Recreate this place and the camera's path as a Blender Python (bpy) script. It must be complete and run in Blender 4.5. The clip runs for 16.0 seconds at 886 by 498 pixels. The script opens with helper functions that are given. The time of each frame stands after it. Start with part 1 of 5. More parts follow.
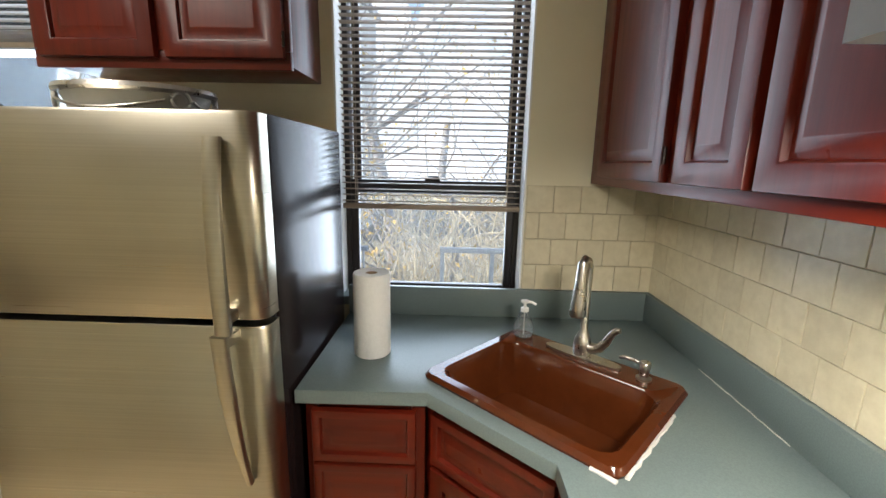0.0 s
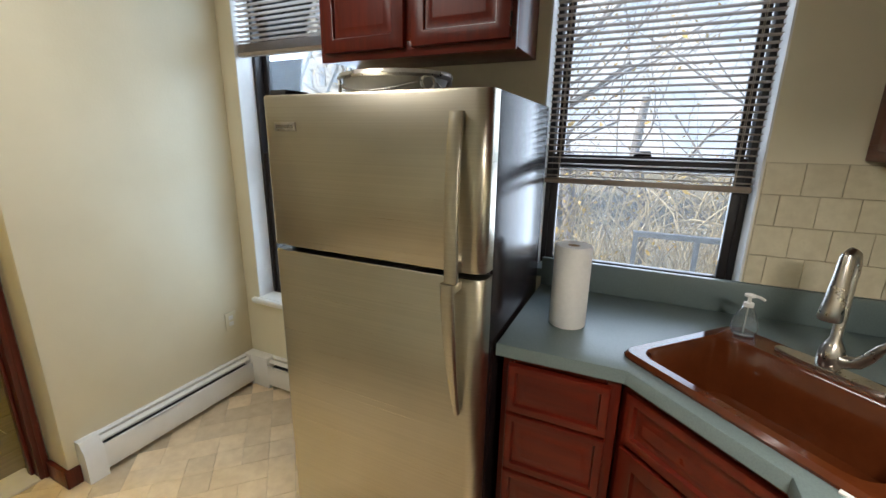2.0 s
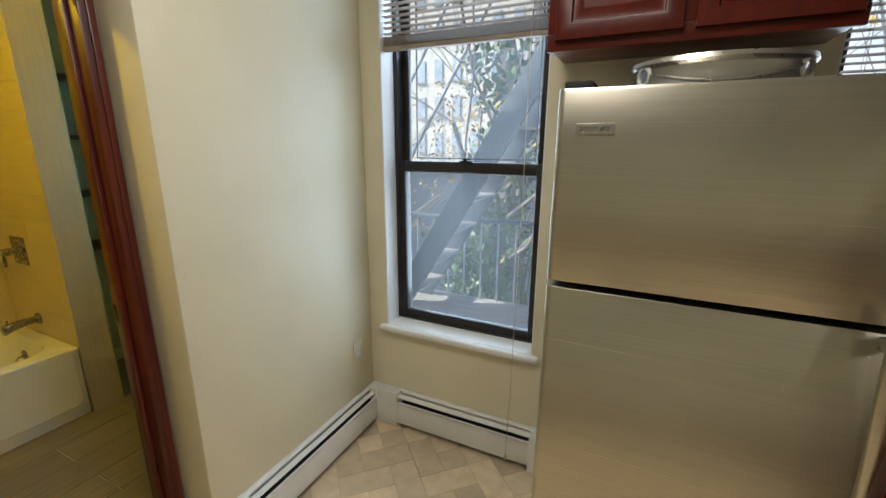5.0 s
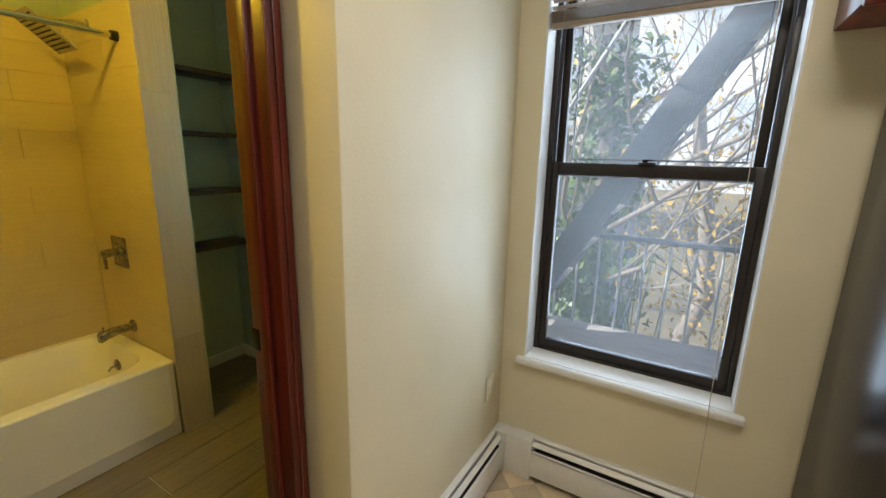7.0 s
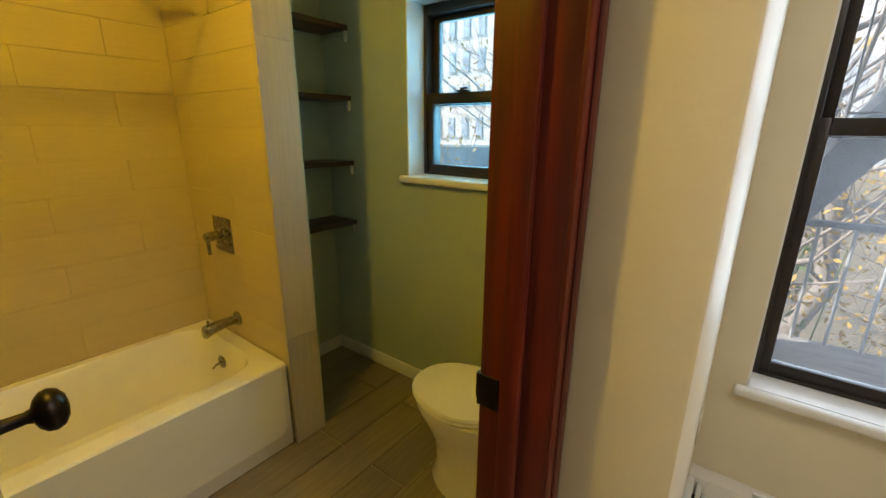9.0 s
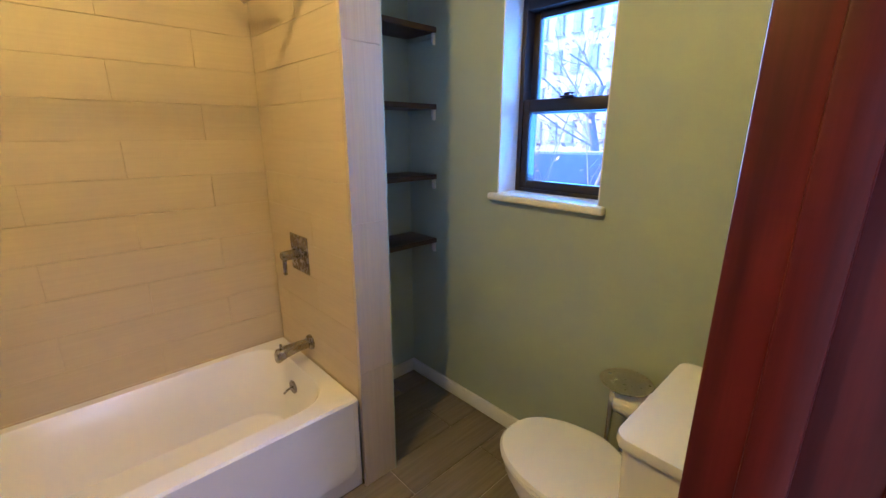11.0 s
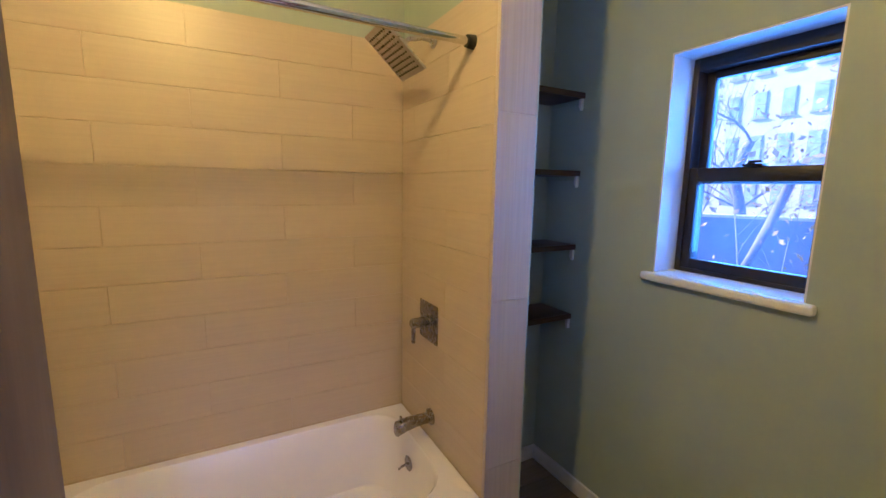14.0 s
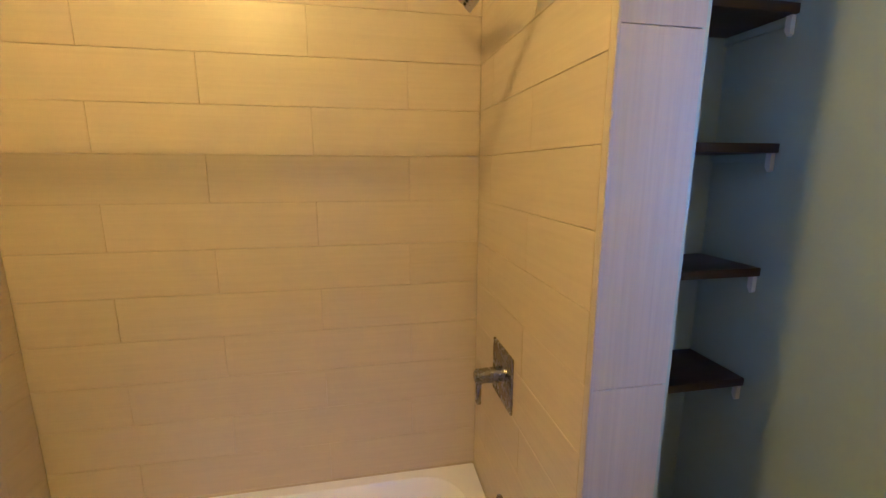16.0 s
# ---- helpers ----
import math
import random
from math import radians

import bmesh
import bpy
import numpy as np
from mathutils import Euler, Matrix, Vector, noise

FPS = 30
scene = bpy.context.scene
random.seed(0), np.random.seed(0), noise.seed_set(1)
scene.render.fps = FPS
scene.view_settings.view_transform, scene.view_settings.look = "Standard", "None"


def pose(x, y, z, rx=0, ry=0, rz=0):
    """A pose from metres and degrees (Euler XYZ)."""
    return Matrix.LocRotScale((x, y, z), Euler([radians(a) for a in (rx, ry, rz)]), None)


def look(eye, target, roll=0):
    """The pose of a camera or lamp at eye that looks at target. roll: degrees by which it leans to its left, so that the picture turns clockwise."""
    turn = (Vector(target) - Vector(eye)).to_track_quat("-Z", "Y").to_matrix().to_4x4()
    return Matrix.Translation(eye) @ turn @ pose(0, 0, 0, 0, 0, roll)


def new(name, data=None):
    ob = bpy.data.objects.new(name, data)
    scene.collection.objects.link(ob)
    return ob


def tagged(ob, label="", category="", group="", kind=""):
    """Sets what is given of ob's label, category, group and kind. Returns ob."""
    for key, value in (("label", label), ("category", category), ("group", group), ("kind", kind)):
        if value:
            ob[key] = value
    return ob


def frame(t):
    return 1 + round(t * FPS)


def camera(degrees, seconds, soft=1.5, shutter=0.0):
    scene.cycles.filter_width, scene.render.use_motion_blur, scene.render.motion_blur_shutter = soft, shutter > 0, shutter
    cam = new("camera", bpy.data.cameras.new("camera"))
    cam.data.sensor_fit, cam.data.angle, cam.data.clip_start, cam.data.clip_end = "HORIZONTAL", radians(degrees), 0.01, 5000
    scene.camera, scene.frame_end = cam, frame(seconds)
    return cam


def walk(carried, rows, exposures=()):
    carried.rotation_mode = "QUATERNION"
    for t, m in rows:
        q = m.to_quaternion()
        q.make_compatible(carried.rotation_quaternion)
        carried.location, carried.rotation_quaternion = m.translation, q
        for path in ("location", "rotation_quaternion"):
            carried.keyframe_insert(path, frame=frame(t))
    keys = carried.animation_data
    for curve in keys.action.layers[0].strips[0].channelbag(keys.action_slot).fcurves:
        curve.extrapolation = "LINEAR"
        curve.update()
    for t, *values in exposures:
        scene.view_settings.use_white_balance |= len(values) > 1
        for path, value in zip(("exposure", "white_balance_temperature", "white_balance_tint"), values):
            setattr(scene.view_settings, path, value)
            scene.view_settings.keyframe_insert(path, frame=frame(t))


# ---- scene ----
K = 1.07  # metres in one unit of the plan
cam = camera(93.8, 16.0)
PATH = [
    (0, (0.936, 0.185, 1.498), (0.888, 2.014, 1.118), 1.2),
    (0.5, (0.928, 0.162, 1.497), (0.667, 1.964, 1.080), 1.4),
    (1, (0.908, 0.136, 1.491), (0.477, 1.899, 1.049), 1.5),
    (1.5, (0.883, 0.116, 1.481), (0.275, 1.822, 1.019), 1.2),
    (2, (0.850, 0.104, 1.475), (0.083, 1.742, 1.000), 0.9),
    (2.5, (0.774, 0.085, 1.468), (-0.115, 1.656, 0.984), 0.5),
    (3, (0.625, 0.068, 1.458), (-0.349, 1.589, 0.975), 0.2),
    (3.5, (0.496, 0.055, 1.453), (-0.517, 1.553, 0.979), -0.0),
    (5.8, (-0.237, 0.019, 1.482), (-0.904, 1.712, 1.056), 1.0),
    (6, (-0.289, 0.003, 1.463), (-0.953, 1.701, 1.051), 1.2),
    (6.5, (-0.383, 0.042, 1.413), (-1.174, 1.689, 1.017), 1.4),
    (7, (-0.565, 0.108, 1.407), (-1.502, 1.673, 0.996), 1.2),
    (7.5, (-0.720, 0.123, 1.389), (-1.805, 1.586, 0.968), 1.9),
    (8, (-0.907, 0.111, 1.369), (-1.993, 1.564, 0.918), 1.5),
    (8.5, (-1.079, 0.127, 1.351), (-2.023, 1.665, 0.868), 1.8),
    (9, (-1.188, 0.198, 1.349), (-2.275, 1.628, 0.831), 0.5),
    (9.2, (-1.226, 0.248, 1.353), (-2.376, 1.628, 0.836), 0.2),
    (11.3, (-1.428, 0.319, 1.388), (-2.758, 1.542, 0.910), -0.2),
    (11.5, (-1.427, 0.318, 1.400), (-2.773, 1.538, 0.963), -0.4),
    (12, (-1.421, 0.315, 1.420), (-2.814, 1.506, 1.051), -0.8),
    (12.5, (-1.413, 0.307, 1.422), (-2.851, 1.453, 1.089), -0.3),
    (13, (-1.411, 0.302, 1.421), (-2.911, 1.368, 1.094), 0.4),
    (13.5, (-1.472, 0.304, 1.419), (-3.045, 1.263, 1.100), 1.0),
    (14, (-1.600, 0.311, 1.431), (-3.229, 1.186, 1.154), 1.0),
    (14.5, (-1.708, 0.331, 1.459), (-3.370, 1.148, 1.201), 0.3),
    (15, (-1.841, 0.418, 1.454), (-3.564, 1.091, 1.179), -0.3),
    (15.5, (-1.956, 0.613, 1.468), (-3.717, 1.144, 1.136), -1.4),
    (16, (-2.042, 0.670, 1.446), (-3.845, 1.012, 1.091), 0.1),
]
EXPOSURES = [
    (0.0, 1.17, 6250, 11), (1.5, 0.92, 6150, 12), (3.0, 0.65, 6050, 10), (3.7, 0.65, 6050, 10), (6.0, 0.70, 6200, 10), (7.0, 0.76, 6400, 12), (9.2, 0.82, 6700, 16), (11.3, 1.28, 4370, 63), (13.5, 1.06, 4350, 65), (15.0, 0.86, 4390, 70), (16.0, 1.20, 4520, 63),
]
walk(cam, [(t, look(Vector(eye) * K, Vector(target) * K, roll)) for t, eye, target, roll in PATH], EXPOSURES)

# ---- daylight and lamps ----
world = bpy.data.worlds.new("sky")
scene.world = world
world.use_nodes = True
wn = world.node_tree.nodes
sky = wn.new("ShaderNodeTexSky")
sky.sky_type, sky.sun_disc = "NISHITA", False
sky.sun_elevation, sky.sun_rotation = radians(34), radians(-110)
wn["Background"].inputs["Strength"].default_value = 0.15
world.node_tree.links.new(sky.outputs[0], wn["Background"].inputs[0])

sun = new("sun", bpy.data.lights.new("sun", "SUN"))
sun.data.energy, sun.data.angle, sun.data.color = 5.0, radians(0.5), (1, 0.93, 0.82)
sun.matrix_world = look(Vector((-8.2, -2.9, 5.9)), Vector((0, 0, 0)))


def area_lamp(name, eye, target, w, h, watts, colour):
    lamp = new(name, bpy.data.lights.new(name, "AREA"))
    lamp.data.shape, lamp.data.size, lamp.data.size_y = "RECTANGLE", w * K, h * K
    lamp.data.energy, lamp.data.color = watts, colour
    lamp.matrix_world = look(Vector(eye) * K, Vector(target) * K)
    return lamp


SKYLIGHT = (0.78, 0.88, 1.0)
area_lamp("sky_light_sink", (0.85, 1.97, 1.6), (0.85, 0, 1.3), 0.66, 1.2, 9, SKYLIGHT)
area_lamp("sky_light_niche", (-0.73, 1.97, 1.4), (-0.73, 0, 1.1), 0.7, 1.6, 13, (0.68, 0.84, 1.0))
area_lamp("sky_light_bath", (-2.33, 1.97, 1.52), (-2.33, 0, 1.2), 0.42, 0.7, 5.5, (0.20, 0.70, 1.0))


def bulb_lamp(name, at, watts, colour, radius):
    lamp = new(name, bpy.data.lights.new(name, "POINT"))
    lamp.data.energy, lamp.data.color, lamp.data.shadow_soft_size = watts, colour, radius
    lamp.location = Vector(at) * K
    return lamp


bulb_lamp("bath_bulb", (-2.14, 0.12, 2.35), 23, (1.0, 0.65, 0.035), 0.06)
# unseen fill lamp added under the ceiling to brighten the kitchen
area_lamp("kitchen_fill", (-0.35, 0.50, 2.42), (-0.35, 0.501, 0), 0.45, 0.45, 9.5, (1.0, 0.92, 0.80))
area_lamp("hood_lamp", (1.27, 0.36, 1.572), (1.27, 0.361, 0), 0.16, 0.10, 9.0, (1.0, 0.93, 0.82))

# ---- materials ----
def material(name, base, rough=0.5, metal=0.0, spec=0.5):
    m = bpy.data.materials.new(name)
    m.use_nodes = True
    b = m.node_tree.nodes["Principled BSDF"]
    b.inputs["Base Color"].default_value = (*base, 1)
    b.inputs["Roughness"].default_value = rough
    b.inputs["Metallic"].default_value = metal
    b.inputs["Specular IOR Level"].default_value = spec
    return m, m.node_tree.nodes, m.node_tree.links, b


def grain(m, base, other, scale=(8, 8, 8), detail=4.0, low=0.35, high=0.65, bump=0.0, bump_scale=60.0, sheen=None, seed=0.0, per_object=0.0, stain=0.0):
    """Two-scale variation: a noise between two colours, larger stains, fine relief, and a lightness of its own for each object."""
    nt = m.node_tree
    n, l, b = nt.nodes, nt.links, nt.nodes["Principled BSDF"]
    co = n.new("ShaderNodeNewGeometry")
    mp = n.new("ShaderNodeMapping")
    mp.inputs["Scale"].default_value = scale
    mp.inputs["Location"].default_value = (seed, seed * 1.7, seed * 0.6)
    l.new(co.outputs["Position"], mp.inputs[0])
    src = mp.outputs[0]
    if per_object:
        info = n.new("ShaderNodeObjectInfo")
        add = n.new("ShaderNodeVectorMath")
        add.operation = "MULTIPLY_ADD"
        comb = n.new("ShaderNodeCombineXYZ")
        for i in range(3):
            l.new(info.outputs["Random"], comb.inputs[i])
        l.new(comb.outputs[0], add.inputs[0])
        add.inputs[1].default_value = (37, 51, 23)
        l.new(src, add.inputs[2])
        src = add.outputs[0]
    nz = n.new("ShaderNodeTexNoise")
    nz.inputs["Scale"].default_value = 1.0
    nz.inputs["Detail"].default_value = detail
    nz.inputs["Roughness"].default_value = 0.6
    l.new(src, nz.inputs["Vector"])
    ramp = n.new("ShaderNodeMapRange")
    ramp.inputs["From Min"].default_value, ramp.inputs["From Max"].default_value = low, high
    l.new(nz.outputs["Fac"], ramp.inputs["Value"])
    mix = n.new("ShaderNodeMix")
    mix.data_type = "RGBA"
    mix.inputs["A"].default_value, mix.inputs["B"].default_value = (*base, 1), (*other, 1)
    l.new(ramp.outputs[0], mix.inputs["Factor"])
    colour = mix.outputs["Result"]
    if stain or per_object:
        hsv = n.new("ShaderNodeHueSaturation")
        l.new(colour, hsv.inputs["Color"])
        big = n.new("ShaderNodeTexNoise")
        big.inputs["Scale"].default_value = 2.3
        big.inputs["Detail"].default_value = 3
        l.new(co.outputs["Position"], big.inputs["Vector"])
        val = n.new("ShaderNodeMapRange")
        val.inputs["From Min"].default_value, val.inputs["From Max"].default_value = 0.3, 0.7
        val.inputs["To Min"].default_value, val.inputs["To Max"].default_value = 1 - stain, 1 + stain
        l.new(big.outputs["Fac"], val.inputs["Value"])
        out = val.outputs[0]
        if per_object:
            own = n.new("ShaderNodeMapRange")
            own.inputs["To Min"].default_value, own.inputs["To Max"].default_value = 1 - per_object, 1 + per_object
            l.new(info.outputs["Random"], own.inputs["Value"])
            mul = n.new("ShaderNodeMath")
            mul.operation = "MULTIPLY"
            l.new(out, mul.inputs[0]), l.new(own.outputs[0], mul.inputs[1])
            out = mul.outputs[0]
        l.new(out, hsv.inputs["Value"])
        colour = hsv.outputs["Color"]
    l.new(colour, b.inputs["Base Color"])
    if sheen:
        rr = n.new("ShaderNodeMapRange")
        rr.inputs["To Min"].default_value, rr.inputs["To Max"].default_value = sheen
        l.new(nz.outputs["Fac"], rr.inputs["Value"])
        l.new(rr.outputs[0], b.inputs["Roughness"])
    if bump:
        fine = n.new("ShaderNodeTexNoise")
        fine.inputs["Scale"].default_value = bump_scale
        fine.inputs["Detail"].default_value = 3
        l.new(co.outputs["Position"] if scale[0] == scale[1] == scale[2] else src, fine.inputs["Vector"])
        bp = n.new("ShaderNodeBump")
        bp.inputs["Strength"].default_value = bump
        bp.inputs["Distance"].default_value = 0.004
        l.new(fine.outputs["Fac"], bp.inputs["Height"])
        l.new(bp.outputs[0], b.inputs["Normal"])
    return m


def mat(name, base, other=None, rough=0.5, metal=0.0, spec=0.5, **kw):
    m, n, l, b = material(name, base, rough, metal, spec)
    return grain(m, base, other or tuple(c * 0.88 for c in base), **kw)


WALL = mat("cream_wall_paint", (0.74, 0.68, 0.50), (0.71, 0.65, 0.47), 0.5, scale=(3, 3, 3), bump=0.12, bump_scale=90, stain=0.02)
GREEN = mat("pale_green_wall_paint", (0.39, 0.45, 0.37), (0.37, 0.43, 0.35), 0.5, scale=(3, 3, 3), bump=0.12, bump_scale=90, stain=0.02)
WHITE = mat("white_gloss_paint", (0.80, 0.79, 0.75), (0.76, 0.75, 0.70), 0.35, scale=(9, 9, 9), bump=0.08, bump_scale=40, stain=0.03)
CEILING = mat("white_ceiling_paint", (0.80, 0.78, 0.72), (0.77, 0.75, 0.69), 0.8, scale=(3, 3, 3), bump=0.1, bump_scale=60)
CHERRY = mat("cherry_stained_wood", (0.120, 0.012, 0.004), (0.075, 0.007, 0.003), 0.3, 0.0, 0.32, scale=(30, 30, 2.2), detail=6, bump=0.05, bump_scale=2, sheen=(0.22, 0.40), per_object=0.10)
CHERRY_X = mat("cherry_stained_wood_crosswise", (0.120, 0.012, 0.004), (0.075, 0.007, 0.003), 0.3, 0.0, 0.32, scale=(2.2, 30, 30), detail=6, bump=0.05, bump_scale=2, sheen=(0.22, 0.40), per_object=0.10)
CHERRY_Y = mat("cherry_stained_wood_lengthwise", (0.120, 0.012, 0.004), (0.075, 0.007, 0.003), 0.3, 0.0, 0.32, scale=(30, 2.2, 30), detail=6, bump=0.05, bump_scale=2, sheen=(0.22, 0.40), per_object=0.10)
MAHOGANY = mat("dark_mahogany_door_wood", (0.125, 0.016, 0.008), (0.06, 0.008, 0.004), 0.3, scale=(38, 38, 2.0), detail=6, bump=0.06, bump_scale=2, sheen=(0.25, 0.42), stain=0.15)
DOORWOOD = mat("varnished_brown_door_wood", (0.20, 0.105, 0.035), (0.13, 0.065, 0.02), 0.3, scale=(24, 24, 1.6), detail=6, bump=0.05, bump_scale=2, sheen=(0.25, 0.42))
SHELFWOOD = mat("dark_walnut_shelf_wood", (0.055, 0.022, 0.014), (0.030, 0.012, 0.008), 0.4, scale=(30, 2.5, 30), detail=6, bump=0.1, bump_scale=2)
STEEL = mat("brushed_stainless_steel", (0.52, 0.485, 0.395), (0.475, 0.44, 0.355), 0.3, 1.0, scale=(1.2, 1.2, 320), detail=3, bump=0.02, bump_scale=1, sheen=(0.24, 0.36), stain=0.09)
NICKEL = mat("brushed_nickel", (0.60, 0.57, 0.52), (0.52, 0.49, 0.45), 0.3, 1.0, scale=(60, 60, 60), sheen=(0.22, 0.36))
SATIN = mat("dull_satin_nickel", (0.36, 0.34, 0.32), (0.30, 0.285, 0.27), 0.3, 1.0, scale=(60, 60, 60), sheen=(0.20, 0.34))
DECKGREY = mat("weathered_grey_deck_board", (0.42, 0.40, 0.37), (0.32, 0.30, 0.28), 0.85, scale=(4, 40, 40), detail=5, bump=0.3, bump_scale=30, stain=0.2)
CHROME = mat("polished_chrome", (0.75, 0.74, 0.72), (0.70, 0.69, 0.67), 0.08, 1.0, scale=(40, 40, 40), sheen=(0.06, 0.14))
FRIDGESIDE = mat("black_enamel_fridge_side", (0.016, 0.010, 0.010), (0.011, 0.007, 0.007), 0.2, 0.0, 0.25, scale=(60, 60, 60), bump=0.05, bump_scale=60, sheen=(0.17, 0.26))
RUBBER = mat("black_rubber", (0.010, 0.010, 0.010), None, 0.7, scale=(40, 40, 40))
BLACKMETAL = mat("oil_rubbed_black_metal", (0.025, 0.02, 0.017), None, 0.28, 0.7, scale=(40, 40, 40), sheen=(0.2, 0.4))
LAMINATE = mat("grey_teal_laminate", (0.155, 0.195, 0.190), (0.130, 0.168, 0.166), 0.4, scale=(260, 260, 260), detail=2, bump=0.04, bump_scale=300, sheen=(0.30, 0.42), stain=0.03)
CAULK = mat("white_caulk", (0.72, 0.70, 0.64), None, 0.6, scale=(60, 60, 60), bump=0.4, bump_scale=80)
SINKBROWN = mat("brown_enamel", (0.088, 0.021, 0.006), (0.075, 0.018, 0.005), 0.08, scale=(20, 20, 20), sheen=(0.05, 0.10))
TILE = mat("cream_glazed_tile", (0.70, 0.63, 0.45), (0.62, 0.55, 0.38), 0.3, scale=(26, 26, 26), bump=0.10, bump_scale=45, sheen=(0.22, 0.4), per_object=0.05)
GROUT = mat("beige_grout", (0.50, 0.42, 0.28), None, 0.9, scale=(80, 80, 80), bump=0.3, bump_scale=200)
BATHTILE = mat("taupe_linear_tile_end_wall", (0.56, 0.455, 0.255), (0.53, 0.43, 0.24), 0.32, scale=(3.0, 3.0, 95), detail=5, bump=0.06, bump_scale=2, sheen=(0.26, 0.42), per_object=0.022)
PIERTILE = mat("taupe_linear_tile_upright", (0.54, 0.46, 0.36), (0.48, 0.405, 0.315), 0.32, scale=(95, 95, 3.0), detail=5, bump=0.06, bump_scale=2, sheen=(0.26, 0.42), per_object=0.04)
BATHGROUT = mat("taupe_grout", (0.51, 0.41, 0.235), None, 0.9, scale=(80, 80, 80))
PLANKTILE_Y = mat("brown_grey_plank_tile_lengthwise", (0.20, 0.165, 0.125), (0.15, 0.12, 0.09), 0.35, scale=(60, 3.0, 60), detail=5, bump=0.08, bump_scale=2, sheen=(0.28, 0.45), per_object=0.12)
FLOORGROUT = mat("pale_floor_grout", (0.58, 0.53, 0.44), None, 0.9, scale=(80, 80, 80))
VINYL = mat("beige_stone_vinyl", (0.76, 0.62, 0.42), (0.65, 0.51, 0.33), 0.4, scale=(14, 14, 14), detail=5, bump=0.05, bump_scale=60, sheen=(0.3, 0.45), per_object=0.20)
VINYLBED = mat("beige_vinyl_joint", (0.52, 0.41, 0.27), None, 0.6, scale=(30, 30, 30))
MARBLE = mat("cream_marble_threshold", (0.70, 0.66, 0.56), (0.60, 0.55, 0.46), 0.3, scale=(7, 7, 7), detail=6)
PORCELAIN = mat("white_porcelain", (0.80, 0.77, 0.70), (0.78, 0.75, 0.68), 0.18, scale=(5, 5, 5), sheen=(0.16, 0.24))
SEATWHITE = mat("white_plastic_seat", (0.80, 0.78, 0.72), (0.78, 0.76, 0.70), 0.25, scale=(5, 5, 5))
BRONZE = mat("dark_bronze_window_frame", (0.018, 0.012, 0.010), (0.012, 0.008, 0.007), 0.4, scale=(40, 40, 40), sheen=(0.3, 0.5))
REVEAL = mat("white_window_reveal_paint", (0.78, 0.78, 0.76), (0.74, 0.74, 0.72), 0.4, scale=(8, 8, 8), bump=0.08, bump_scale=60)
BLIND = mat("taupe_blind_slat", (0.34, 0.27, 0.21), (0.30, 0.24, 0.18), 0.45, scale=(40, 40, 40))
BLINDCORD = mat("beige_cord", (0.55, 0.47, 0.36), None, 0.8, scale=(80, 80, 80))
PAPER = mat("white_paper_towel", (0.80, 0.79, 0.76), (0.76, 0.75, 0.72), 0.9, scale=(60, 60, 60), bump=0.3, bump_scale=130)
CARD = mat("brown_cardboard", (0.30, 0.21, 0.13), None, 0.9, scale=(60, 60, 60))
PANWHITE = mat("pale_grey_plastic", (0.60, 0.59, 0.54), (0.55, 0.54, 0.49), 0.35, scale=(20, 20, 20))
IRON = mat("grey_painted_iron", (0.13, 0.15, 0.18), (0.095, 0.11, 0.135), 0.5, scale=(30, 30, 30))
HOODGREY = mat("grey_enamel", (0.22, 0.23, 0.25), (0.19, 0.20, 0.22), 0.35, scale=(20, 20, 20))
BARK = mat("grey_brown_bark", (0.30, 0.26, 0.22), (0.20, 0.175, 0.15), 0.9, scale=(30, 30, 6), bump=0.6, bump_scale=3)
DRYLEAF = mat("yellow_autumn_leaf", (0.55, 0.38, 0.06), (0.40, 0.24, 0.05), 0.7, scale=(9, 9, 9), per_object=0.1)
IVY = mat("green_ivy_leaf", (0.06, 0.12, 0.035), (0.10, 0.15, 0.04), 0.5, scale=(9, 9, 9))
EARTH = mat("leaf_covered_earth", (0.20, 0.16, 0.10), (0.12, 0.11, 0.06), 0.95, scale=(3, 3, 3), bump=0.5, bump_scale=20)
CONCRETE = mat("pale_concrete", (0.40, 0.38, 0.35), (0.33, 0.31, 0.28), 0.9, scale=(6, 6, 6), bump=0.2, bump_scale=60)
STRAW = mat("dry_straw_vine", (0.50, 0.42, 0.26), (0.34, 0.26, 0.14), 0.8, scale=(5, 5, 5), stain=0.3)
PALEIRON = mat("pale_grey_iron", (0.42, 0.43, 0.44), (0.33, 0.34, 0.35), 0.5, scale=(20, 20, 20))
YARDWALL = mat("blue_grey_render", (0.30, 0.32, 0.36), (0.25, 0.27, 0.31), 0.9, scale=(3, 3, 3), bump=0.2, bump_scale=30)
# far panes are opaque; the sky's pale reflection is put into their colour
SKYPANE = mat("sky_tinted_far_pane", (0.40, 0.46, 0.54), (0.33, 0.38, 0.46), 0.1, scale=(1, 1, 1), stain=0.3)
BRICKFAR = mat("pale_rendered_facade", (0.66, 0.62, 0.55), (0.60, 0.56, 0.49), 0.9, scale=(1, 1, 1), bump=0.1, bump_scale=10)


